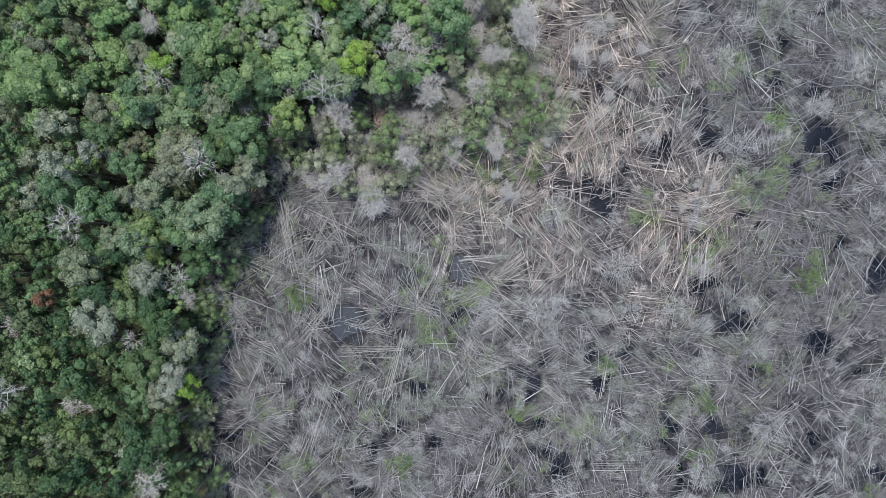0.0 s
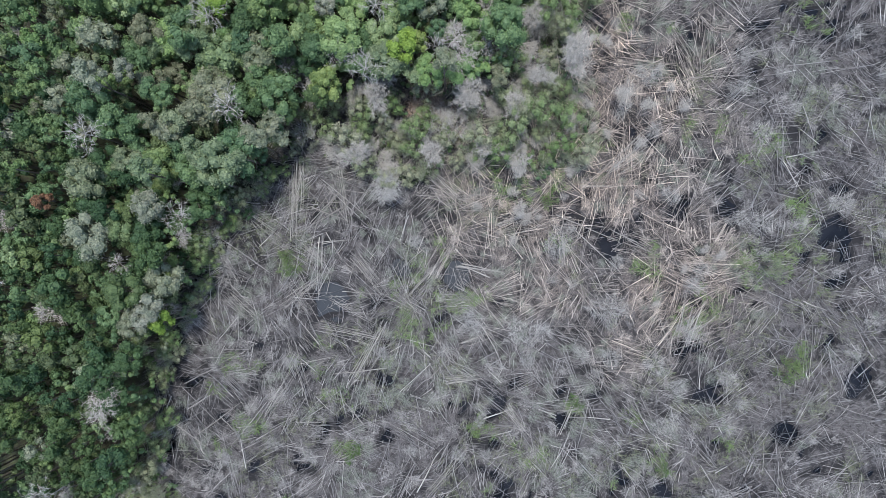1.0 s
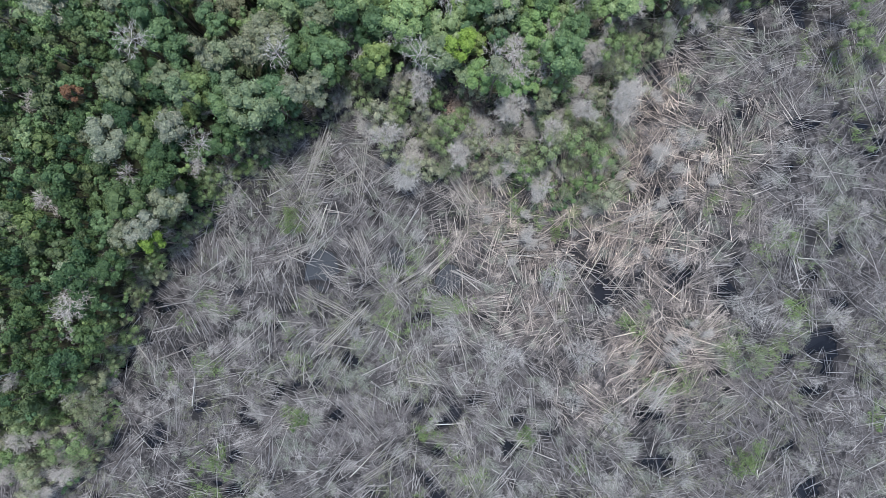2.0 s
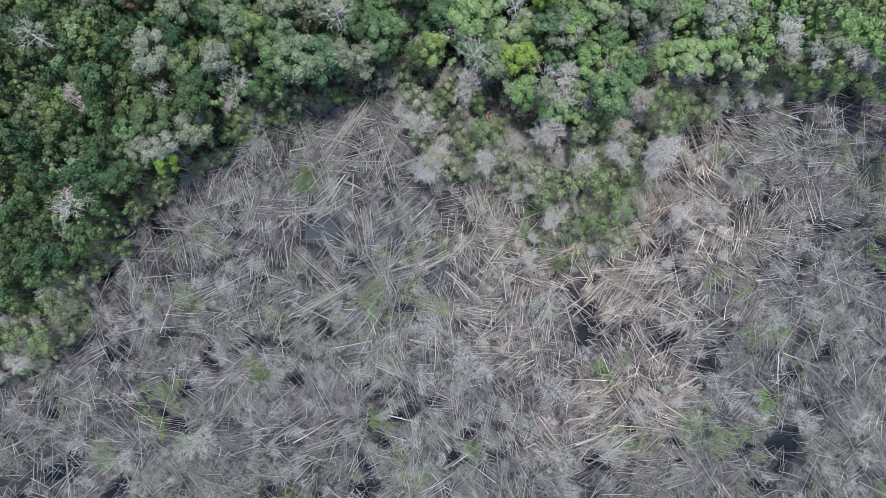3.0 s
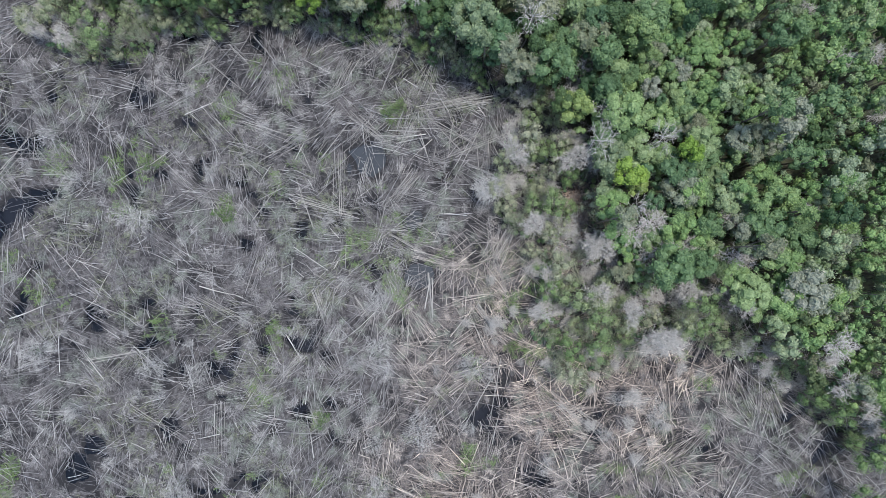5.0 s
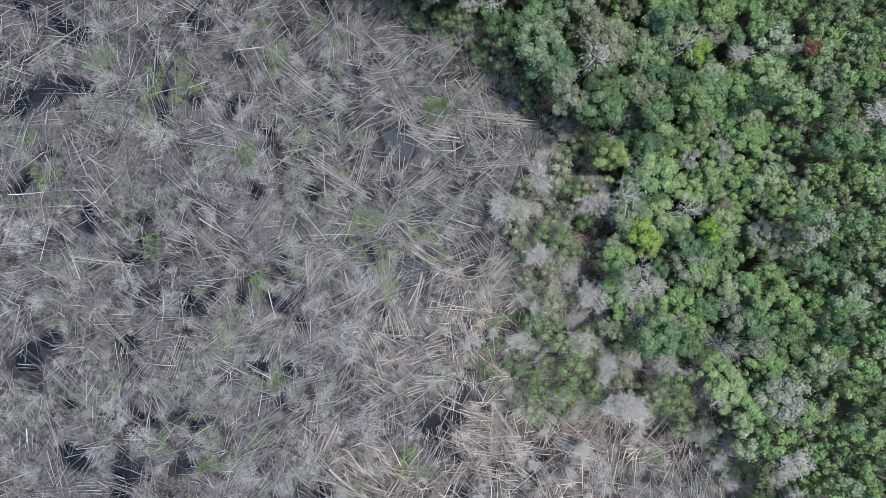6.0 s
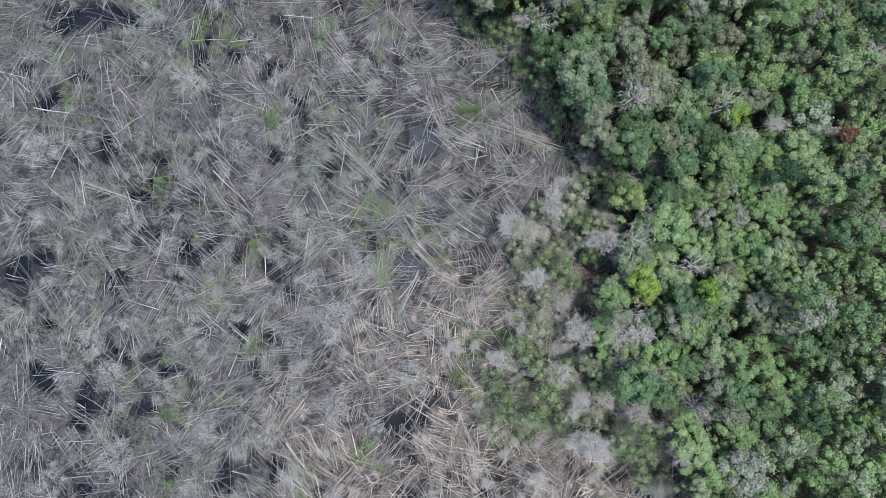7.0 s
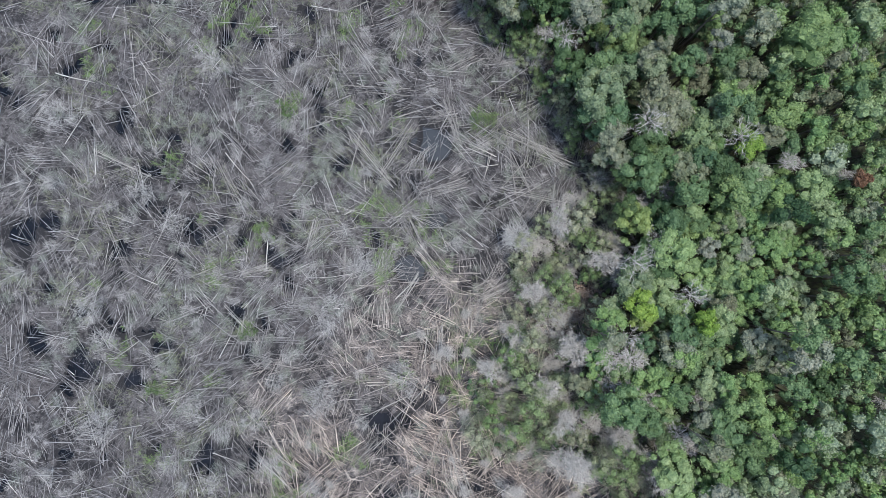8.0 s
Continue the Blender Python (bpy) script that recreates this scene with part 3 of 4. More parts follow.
def joined_forest():
    """The rest of the forest, too many to count: crowns in one mesh, trunks in another."""
    crowns, shade_crowns, sunlit_crowns, stems = Shape(), Shape(), Shape(), Shape()
    g = np.random.default_rng(77)
    rich = [crown_shape(g, r, f, n, 40, s * 0.92, core=0.74)[1] for r, f, n, s in ((2.4, 0.85, 12, 0.33), (1.9, 1.0, 10, 0.30), (2.8, 0.75, 14, 0.35), (2.1, 0.9, 11, 0.32),
                                                                (1.6, 1.1, 8, 0.29), (2.6, 0.7, 12, 0.32), (1.4, 0.9, 6, 0.28), (1.6, 1.0, 7, 0.29))]
    plain = [crown_shape(g, r, f, 8, 20, 0.45)[1] for r, f in ((2.9, 0.85), (2.6, 1.0), (3.2, 0.75))]
    lo, hi = [], []
    for k in far_trees:
        if dist[k] > 79 and g.random() < 0.85:
            continue
        v, f = (rich if dist[k] < 79 else plain)[g.integers(8 if dist[k] < 79 else 3)]
        a, s, h = g.uniform(0, 6.28), g.uniform(0.8, 1.22), g.uniform(7.4, 12.0)
        turn = np.array([[math.cos(a), -math.sin(a), 0], [math.sin(a), math.cos(a), 0], [0, 0, 1]])
        kind = shade_crowns if g.random() < shade_share(fx[k], fy[k]) else sunlit_crowns if g.random() < sunlit_share(fx[k], fy[k]) else crowns
        kind.add(v @ turn.T * s + [fx[k], fy[k], h], f, float(g.random()))
        lo.append((fx[k], fy[k], -0.4))
        hi.append((fx[k] + g.normal() * 0.3, fy[k] + g.normal() * 0.3, h + 0.8))
    stems.add(*rods(lo, hi, 0.17, 0.08, 4))
    root = tagged(new("forest_canopy"), "closed green canopy of many mixed broadleaf swamp trees", "forest", kind="stuff")
    tagged(part("crowns", crowns, LEAF_FAR, root), kind="stuff")
    tagged(part("crowns", shade_crowns, LEAF_SHADE_FAR, root, "leathery crowns in greens darkened as cloud shade"), kind="stuff")
    tagged(part("crowns", sunlit_crowns, LEAF_SUNLIT_FAR, root, "light yellow-green crowns with sunlight in the leaf colour"), kind="stuff")
    tagged(part("trunks", stems, BARK, root), kind="stuff")


def undergrowth():
    """Shaded saplings under the canopy, uncounted."""
    g = np.random.default_rng(78)
    x, y = scatter(2.05, 80, g)
    ok = inside(x, y, FOREST) & (np.hypot(x, y) < 78) & (g.random(x.shape) < 0.96)
    kinds = [crown_shape(g, 1.5, 0.7, 3, 10, 0.38)[1] for _ in range(5)]
    sh, stems, lo, hi = Shape(), Shape(), [], []
    for px, py in zip(x[ok], y[ok]):
        v, f = kinds[g.integers(5)]
        a, h = g.uniform(0, 6.28), g.uniform(5.5, 9.6)
        turn = np.array([[math.cos(a), -math.sin(a), 0], [math.sin(a), math.cos(a), 0], [0, 0, 1]])
        sh.add(v @ turn.T * g.uniform(0.8, 1.25) + [px, py, h], f, float(g.random()) * 0.7)
        lo.append((px, py, -0.4))
        hi.append((px, py, h + 0.3))
    x, y = scatter(1.7, 80, g)
    away = np.hypot(x + 8.6, y - 22.6) > 2.4
    rim = np.any([inside(x + 1.6 * math.cos(a), y + 1.6 * math.sin(a), FOREST) for a in (0, 1.57, 3.14, 4.71)], axis=0)
    ok = away & ~inside(x, y, FOREST) & (in_fringe(x, y) | rim) & (np.hypot(x, y) < 80) & (g.random(x.shape) < np.where(rim, 0.8, 0.75))
    for px, py in zip(x[ok], y[ok]):
        v, f = kinds[g.integers(5)]
        a, h = g.uniform(0, 6.28), g.uniform(0.4, 2.6) if in_fringe(px, py) else g.uniform(0.8, 5.0)
        turn = np.array([[math.cos(a), -math.sin(a), 0], [math.sin(a), math.cos(a), 0], [0, 0, 1]])
        sh.add(v @ turn.T * g.uniform(0.4, 0.95) + [px, py, h], f, float(g.choice([0.05, 0.3, 0.4, 0.66, 0.76, 0.88])))
        lo.append((px, py, -0.4))
        hi.append((px, py, h + 0.3))
    stems.add(*rods(lo, hi, 0.06, 0.03, 3))
    root = tagged(new("undergrowth"), "shaded green saplings beneath and along the forest", "undergrowth", kind="stuff")
    tagged(part("foliage", sh, LEAF_FAR, root), kind="stuff")
    tagged(part("stems", stems, BARK, root), kind="stuff")


joined_forest()
undergrowth()


# ---------------------------------------------------------------- leafless standing trees
def dead_tree(seed, height, radius, twigs=150, name="dead_tree", label="", group="leafless trees", fine=0.0105, split=False, limb_size=1.0, bark=None):
    """A grey trunk, limbs that spread from its upper part, and a haze of thin twigs."""
    g = np.random.default_rng(seed)
    root = tagged(new(name), label, "dead tree", group)
    wood, twig = Shape(), Shape()
    low = height - radius * 1.15
    pts = [(g.normal() * 0.06 * i, g.normal() * 0.06 * i, z) for i, z in enumerate(np.linspace(-0.4, height * 0.92, 6))]
    thick = 0.035 + 0.005 * height
    wood.add(*tube(pts, thick * np.linspace(1.2, 0.35, 6), 6))
    trunk = part("trunk", wood, DEAD_WOOD, root, smooth=True) if split else None
    ends, starts = [], []
    for b in range(11):
        a, up = b * 2.4 + g.uniform(-0.5, 0.5), g.uniform(0.05, 0.95)
        s = np.array([0, 0, low + (height - low) * 0.55 * g.random()])
        e = np.array([math.cos(a) * radius * (1 - up * 0.7), math.sin(a) * radius * (1 - up * 0.7), low + radius * (0.5 + up * 0.6)])
        mid = s * 0.5 + e * 0.5 + g.normal(size=3) * 0.12 * radius
        limb = tube([s, mid, e], np.array([0.42, 0.26, 0.1]) * thick * limb_size, 4)
        if split:
            part("limb", Shape().add(*limb), DEAD_WOOD, trunk, smooth=True)
        else:
            wood.add(*limb)
        starts += [mid, s * 0.25 + e * 0.75, e]
        ends += [b] * 3
    starts = np.array(starts)
    pick = g.integers(len(starts), size=twigs)
    p0 = starts[pick] + g.normal(size=(twigs, 3)) * 0.16 * radius
    out = unit(unit(p0 - [0, 0, low + 0.5 * radius]) + 0.75 * g.normal(size=(twigs, 3)) + [0, 0, 0.1])
    p1 = p0 + out * radius * g.uniform(0.2, 0.5, (twigs, 1))
    twig.add(*fine_twigs(p0, p1, fine * 1.5))
    j = g.integers(twigs, size=2 * twigs)
    at = g.uniform(0.2, 0.8, (2 * twigs, 1))
    q0 = p0[j] * at + p1[j] * (1 - at)
    q1 = q0 + unit(out[j] + 0.8 * g.normal(size=(2 * twigs, 3))) * radius * g.uniform(0.15, 0.34, (2 * twigs, 1))
    twig.add(*fine_twigs(q0, q1, fine * 1.2))
    if not split:
        part("trunk", wood, DEAD_WOOD, root, smooth=True)
    part("twig_crown", twig, bark or TWIG, root)
    return root


TALL_SNAGS = [dead_tree(300 + i, 11.0 + 0.8 * i, 1.7 + 0.2 * i, 90, label="tall bleached leafless tree among green crowns", group="leafless forest trees", fine=0.014, split=True)
              for i in range(3)]
for k, (x, y) in enumerate(SNAGS):
    m = place(x, y, scale=rng.uniform(0.9, 1.2))
    if k < 3:
        TALL_SNAGS[k].matrix_basis = m
    else:
        copy_thing(TALL_SNAGS[k % 3], m)

HAZY = [dead_tree(310 + i, 9.8 + 0.7 * i, 1.75, 260, label="grey leafless forest tree with a hazy twig crown", group="leafless forest trees", fine=0.015, bark=PALE_TWIG)
        for i in range(3)]
bare_trees += [(3.2, 41.6), (4.9, 44.3), (-22.5, 25.2), (-26.1, 20.1)]
for k, (x, y) in enumerate(bare_trees):
    m = place(x, y, scale=rng.uniform(0.8, 1.1)) @ uneven()
    if k < 3:
        HAZY[k].matrix_basis = m
    else:
        copy_thing(HAZY[k % 3], m)

white = dead_tree(330, 5.6, 2.5, 650, label="large pale grey leafless tree with a dense haze of twigs", fine=0.015, split=True)
white.matrix_basis = place(-10.7, 7.6)
# grey brushwood crowns that can be told apart: x, y, crown radius
GREY_CROWNS = [(25.4, 34.2, 2.2), (39.1, 35.6, 2.3), (59.2, 22.5, 2.2), (65.4, 28.7, 2.0), (33.5, 17.5, 1.8), (39.4, 4.0, 2.5), (17.1, 5.4, 2.3),
               (15.7, -8.9, 3.2), (6.1, -9.7, 2.0), (27.4, -3.4, 2.8), (45.0, 16.2, 1.8), (49.5, 16.7, 1.8), (42.7, -17.6, 2.0), (-13.5, 16.8, 1.9),
               (-4.7, 22.2, 1.9), (0.6, 23.5, 2.0), (5.0, 37.2, 2.0), (13.8, 36.3, 2.2), (-4.8, -48.1, 2.5), (25.0, -57.1, 2.6), (18.5, -45.1, 2.3),
               (37.4, -41.0, 2.6), (41.0, -37.1, 2.2), (8.2, -10.4, 1.8), (18.4, 7.4, 1.8), (50.9, -28.5, 2.8)]
MORE_CROWNS = [(30.1, -10.1, 2.0), (40.6, -18.7, 1.9), (41.0, -3.1, 2.0), (27.4, 5.3, 2.0), (15.5, -63.1, 2.4), (-7.5, 17.0, 1.7), (-18.0, 15.0, 1.6)]
BRUSH = [dead_tree(340 + i, 3.2 + 0.35 * (i % 4), 2.0, 230, name="dead_shrub", label=lab, group="leafless shrubs", fine=0.0098, limb_size=0.5) for i, lab in enumerate(
    ["pale grey leafless shrubby tree with hazy twigs", "silver-grey dead shrub with fine upright twigs", "small grey leafless tree over fallen wood",
     "greyish dead shrub with spreading brittle branches", "bleached dead sapling with a fuzzy twig crown"])]
spots = [(x, y, r / 2.0) for x, y, r in GREY_CROWNS + MORE_CROWNS]
ex, ey = scatter(3.0, 80, rng)
EDGE = ~in_forest(ex, ey) & (np.hypot(ex, ey) < 82) & np.any([in_forest(ex + 2.2 * math.cos(a), ey + 2.2 * math.sin(a)) for a in (0, 1.57, 3.14, 4.71)], axis=0)
edge_sites = [(x, y) for x, y in zip(ex[EDGE], ey[EDGE])]
edge_spots = [(x, y, rng.uniform(0.55, 0.95)) for x, y in edge_sites[::2]]
bx, by = scatter(4.6, 84, rng)
open_land = ~in_forest(bx, by) & (wetness(bx, by) < -0.12) & (np.hypot(bx, by) < 88) & free(bx, by, [(x, y, 2.6) for x, y, r in spots])
spots += [(x, y, rng.uniform(0.35, 0.85)) for x, y in zip(bx[open_land], by[open_land]) if rng.random() < 0.5]
tail = spots[33:]
rng.shuffle(tail)
spots = spots[:33] + tail[:140]
for k, (x, y, s) in enumerate(spots):
    m = place(x, y, scale=s, tall=rng.uniform(0.7, 1.15)) @ uneven()
    if k < len(BRUSH):
        BRUSH[k].matrix_basis = m
    else:
        copy_thing(BRUSH[int(rng.integers(len(BRUSH)))], m)


# ---------------------------------------------------------------- green shrubs and young trees
def shrub(seed, height, radius, leaf, label, name="shrub", lumps=9, per_lump=60, size=0.2, core=0.0):
    g = np.random.default_rng(seed)
    root = tagged(new(name), label, "shrub", "shrubs of the clearing")
    c, quads = crown_shape(g, radius, 0.7, lumps, per_lump, size, height - radius * 0.55, core, (0.5, 1.3))
    stems = Shape()
    for tip in c:
        e = tip * 0.9 + [0, 0, height - radius * 0.55]
        stems.add(*tube([(tip[0] * 0.1, tip[1] * 0.1, -0.3), e * 0.5 + [0, 0, 0.2], e], [0.06, 0.045, 0.02], 4))
    part("branching_stem", stems, BARK, root, smooth=True)
    part("foliage", Shape().add(*quads), leaf, root)
    return root


SHRUBS = [shrub(400, 1.6, 1.7, LEAF_GRASSY, "low bright green leafy shrub among fallen trunks", per_lump=60, size=0.20),
          shrub(401, 4.2, 1.8, LEAF_SHRUB, "green young broadleaf tree at the clearing's edge", lumps=9, per_lump=130, core=0.55, size=0.15),
          shrub(402, 4.6, 1.8, LEAF_PALE, "pale grey-green half-bare young tree", lumps=9, per_lump=110, size=0.135),
          shrub(403, 6.2, 2.0, LEAF_SHRUB, "green slender broadleaf tree beside dead shrubs", lumps=9, per_lump=125, core=0.6, size=0.16),
          shrub(405, 5.6, 1.9, LEAF_SHADE, "young tree in the forest's rim, greens darkened as shade", lumps=10, per_lump=60, core=0.74, size=0.22),
          shrub(404, 1.1, 1.2, LEAF_GRASSY, "small green sapling in the fallen wood", lumps=8, per_lump=48, size=0.18)]
# pale leafless young trees of the fringe that can be told apart
PALE_TREES = [(5.6, 34.5), (6.5, 37.5), (1.3, 42.3), (6.6, 45.8), (5.7, 41.4), (11.1, 34.4), (12, 37.4), (12.4, 47.6), (13.7, 32), (-0.1, 26.3), (-2.1, 21), (-0.6, 23.8),
              (-0.6, 19.2), (-17.2, 23.6), (-14.9, 22.1), (-21.8, 25), (-11.1, 17.7), (-16.3, 19.3), (-25.2, 18.4), (-27.6, 21.3), (-29.9, 22.9), (-26.7, 27.2), (17.1, 52.7), (4.3, 38.6)]
BROWN_GAP = (-8.6, 22.6, 2.4)
# x, y, kind, scale
GREEN_SPOTS = [(-22.8, -8.4, 0, 1.0), (-24.3, -6.9, 0, 0.8), (-8.4, 17.7, 3, 1.25), (12.7, -26.5, 5, 1.5), (59.1, -3.4, 0, 1.1), (58.3, -6.0, 5, 1.0),
               (50.7, 10.2, 2, 1.0), (11.7, 29.3, 1, 1.1), (15.2, 11.9, 5, 0.9), (-14.7, 10.0, 3, 0.9), (18.7, 23.0, 2, 0.9), (7.0, 23.6, 1, 1.1),
               (-17.4, 18.1, 3, 0.9), (-11.1, 15.4, 1, 1.0), (27.0, -18.8, 5, 0.9), (43.1, -25.8, 0, 0.8), (17.3, 26.2, 2, 0.9), (-6.6, -35.5, 5, 1.1),
               (-14.4, -47.2, 0, 0.9), (12.9, -44.0, 2, 0.7), (-41.5, -52.5, 3, 1.2),
               (38.0, 60.0, 3, 1.0), (41.5, 57.0, 2, 1.1), (36.0, 64.5, 3, 1.1), (44.0, 62.0, 1, 1.2), (39.5, 54.0, 2, 0.9), (-44.0, -61.0, 1, 1.4)]
used = set()
green = list(GREEN_SPOTS) + [(x, y, int(rng.choice([1, 2, 3, 2])), rng.uniform(0.55, 1.05)) for k, (x, y) in enumerate(edge_sites) if k % 2 == 1]
# low rim of young trees that leans out over the fallen wood along the western edge
wx, wy = scatter(2.3, 80, rng)
rim = inside(wx, wy, FOREST) & ~inside(wx + 3.4, wy - 1.2, FOREST)
rim &= (wx < -24) & (wy < 12) & (np.hypot(wx, wy) < 82) & (rng.random(wx.shape) < 0.8)
green += [(x, y, int(rng.choice([4, 4, 1, 3])), rng.uniform(0.6, 1.15)) for x, y in zip(wx[rim], wy[rim])]
wx, wy = scatter(1.7, 80, rng)
foot = ~inside(wx, wy, FOREST) & inside(wx - 2.6, wy + 0.8, FOREST) & (wx < -24) & (wy < 12) & (np.hypot(wx, wy) < 82)
green += [(x, y, int(rng.choice([4, 2, 3, 1])), rng.uniform(0.4, 0.75)) for x, y in zip(wx[foot], wy[foot])]
spots_fringe = []
gx, gy = scatter(2.35, 76, rng)
mixed_zone = in_fringe(gx, gy) & ~in_forest(gx, gy)
for x, y in zip(gx[mixed_zone], gy[mixed_zone]):
    if any(math.hypot(x - a, y - b) < 1.6 for a, b in PALE_TREES):
        continue
    r = rng.random()
    if math.hypot(x - BROWN_GAP[0], y - BROWN_GAP[1]) < 2.6:
        continue
    if r < (0.42 if y < 24 else 0.3):
        spots_fringe.append((x, y, rng.uniform(0.6, 1.05)))
    elif r < 0.97:
        green.append((x, y, int(rng.choice([1, 2, 2, 1, 3, 3])), rng.uniform(0.7, 1.15)))
for x, y, which, s in green:
    m = place(x, y, scale=s)
    if which in used:
        copy_thing(SHRUBS[which], m)
    else:
        used.add(which)
        SHRUBS[which].matrix_basis = m


PALE_FRINGE = [(7.0, 33.3), (6.2, 37.2), (8.1, 41.4), (6.1, 24.7), (-1.7, 18.7), (-2.9, 23.5), (6.3, 28.6), (12.4, 46.0), (13.4, 35.4), (-5.2, 20.2), (-25.3, 12.7), (10.2, 38.6)]
for x, y in PALE_FRINGE:
    copy_thing(BRUSH[int(rng.integers(len(BRUSH)))], place(x, y, scale=rng.uniform(0.95, 1.25), tall=rng.uniform(1.1, 1.5)) @ uneven())
px, py = scatter(2.7, 74, rng)
in_sun_patch = (sun_patch(px, py) > 0.55) & ~in_fringe(px, py) & ~in_forest(px, py) & (wetness(px, py) < -0.1) & (rng.random(px.shape) < 0.2)
spots_fringe += [(x, y, rng.uniform(0.4, 0.75)) for x, y in zip(px[in_sun_patch], py[in_sun_patch])]
spots_fringe += [(x, y, rng.uniform(0.9, 1.15)) for x, y in PALE_TREES]
PALE = [dead_tree(360 + i, 4.4 + 0.8 * i, 1.75, 430, name="dead_sapling", label=lab, group="leafless young trees", fine=0.0145, limb_size=0.6, bark=PALE_TWIG, split=True) for i, lab in enumerate(
    ["pale grey leafless young tree among green shrubs", "dead sapling with a dense fuzzy crown of pale twigs", "bleached young tree with spreading bare limbs"])]
for k, (x, y, s) in enumerate(spots_fringe):
    m = place(x, y, scale=s * 1.05, tall=rng.uniform(0.85, 1.2)) @ uneven()
    if k < len(PALE):
        PALE[k].matrix_basis = m
    else:
        copy_thing(PALE[k % len(PALE)], m)
for x, y, s in edge_spots:
    copy_thing(BRUSH[int(rng.integers(len(BRUSH)))], place(x, y, scale=s, tall=rng.uniform(1.0, 1.8)) @ uneven())


# ---------------------------------------------------------------- fallen trunks
def thrown(x, y, cell=3.4):
    """The way the wood fell: one heading for each patch of some metres, patches meeting at ragged borders."""
    x, y = np.asarray(x, float), np.asarray(y, float)
    u = (x + 1.6 * field(x, y, 3.0, 21) + 0.5 * field(x, y, 1.0, 24)) / cell
    v = (y + 1.6 * field(x, y, 3.0, 22) + 0.5 * field(x, y, 1.0, 25)) / cell
    u = u + 0.5 * (np.floor(v) % 2)
    own = LATTICE[np.floor(u).astype(int) % 512, np.floor(v).astype(int) % 512]
    return 2 * math.pi * own + 0.5 * field(x, y, 14, 26)


def log_mesh(seed, sides=6):
    """A ten metre trunk lying along x, bent and tapered, with a few snapped branch stubs."""
    g = np.random.default_rng(seed)
    x = np.linspace(-5, 5, 6)
    y, z = np.cumsum(g.normal(size=6) * 0.07), np.cumsum(g.normal(size=6) * 0.04)
    pts = np.stack([x, y - y.mean(), z - z.mean()], -1)
    stem = Shape().add(*tube(pts, np.linspace(0.10, 0.04, 6), sides)).mesh("fallen_trunk", DEAD_WOOD, True)
    stubs = []
    for _ in range(int(g.integers(1, 4))):
        i = int(g.integers(2, 6))
        tip = pts[i] + [g.uniform(0.3, 0.9), g.choice([-1, 1]) * g.uniform(0.3, 0.8), g.uniform(0, 0.3)]
        stub = Shape().add(*tube([pts[i], pts[i] * 0.5 + tip * 0.5 + [0, 0, 0.05], tip], [0.04, 0.03, 0.014], 4))
        stubs.append(stub.mesh("branch", DEAD_WOOD, True))
    return stem, stubs


LOGS = [log_mesh(500 + i) for i in range(8)]
LOG_LABELS = ["long bleached fallen tree trunk on the swamp floor", "grey weathered fallen trunk lying across other wood", "thin pale dead pole lying on twigs"]


def lay(x0, y0, x1, y1, thick=1.0, lift=0.35, rise=0.0, k=0):
    """A fallen trunk between two places."""
    n, d = len(LOG_LABELS), math.hypot(x1 - x0, y1 - y0)
    z = float(ground_height(np.array((x0 + x1) / 2), np.array((y0 + y1) / 2)))
    stem, stubs = LOGS[k % len(LOGS)]
    ob = new("fallen_trunk", stem)
    for stub in stubs:
        new("branch", stub).parent = ob
    ob.matrix_world = pose((x0 + x1) / 2, (y0 + y1) / 2, max(z, WATER_LEVEL) + lift, 0, -rise, math.degrees(math.atan2(y1 - y0, x1 - x0))) @ Matrix.Diagonal((d / 10, thick, thick, 1))
    return tagged(ob, LOG_LABELS[k % n], "fallen trunk", "fallen trunks")


# trunks that stand out: both ends
LONG_TRUNKS = [(23.0, 19.2, 28.7, 26.2), (22.6, 20.2, 27.6, 26.6), (-36.1, -37.4, -29.8, -39.7), (-31.3, -38.5, -25.9, -31.6), (-28.5, -34.5, -24.6, -37.0),
               (-39.8, -22.5, -35.3, -19.4), (-36.2, -51.3, -31.4, -45.1), (-2.3, -63.1, 0.1, -56.3), (4.4, -58.2, -1.8, -64.0), (13.0, -24.9, 17.1, -22.2),
               (-37.1, -8.1, -33.7, -19.4), (32.9, 26.9, 36.2, 20.9), (16.4, 10.2, 27.5, 8.4), (-16.8, 3.7, -24.1, -3.7), (28.4, 8.4, 34.0, 8.0),
               (-5.6, -30.6, -11.2, -25.9), (58.6, 6.2, 62.8, 5.6), (20.1, 8.4, 28.5, 3.8), (3.5, -1.3, 9.3, -0.9), (42.9, 1.1, 42.4, -4.5),
               (40.1, 1.1, 40.4, -5.4), (41.4, 1.2, 41.3, -5.0), (5.6, -17.0, 1.6, -13.1), (-4.2, -20.8, -12.6, -23.4)]
MORE_TRUNKS = [(5.4, -38.9, 7.2, -31.8), (8.5, -2.3, 3.4, -1.5), (30.4, 9.1, 25.4, 9.9), (11.3, -69.5, 8.6, -63.3), (2.2, 9.6, 5.2, 13.1), (21.5, 18.3, 25.7, 24.7),
               (-2.2, 7.9, 2.7, 10.4), (2.9, -20.1, 7.1, -14.0), (-22.3, 1.9, -16.2, 1.0)]
laid = 0
for ends in LONG_TRUNKS + MORE_TRUNKS:
    lay(*ends, thick=0.9, lift=0.75, rise=rng.uniform(-2, 3), k=laid)
    laid += 1

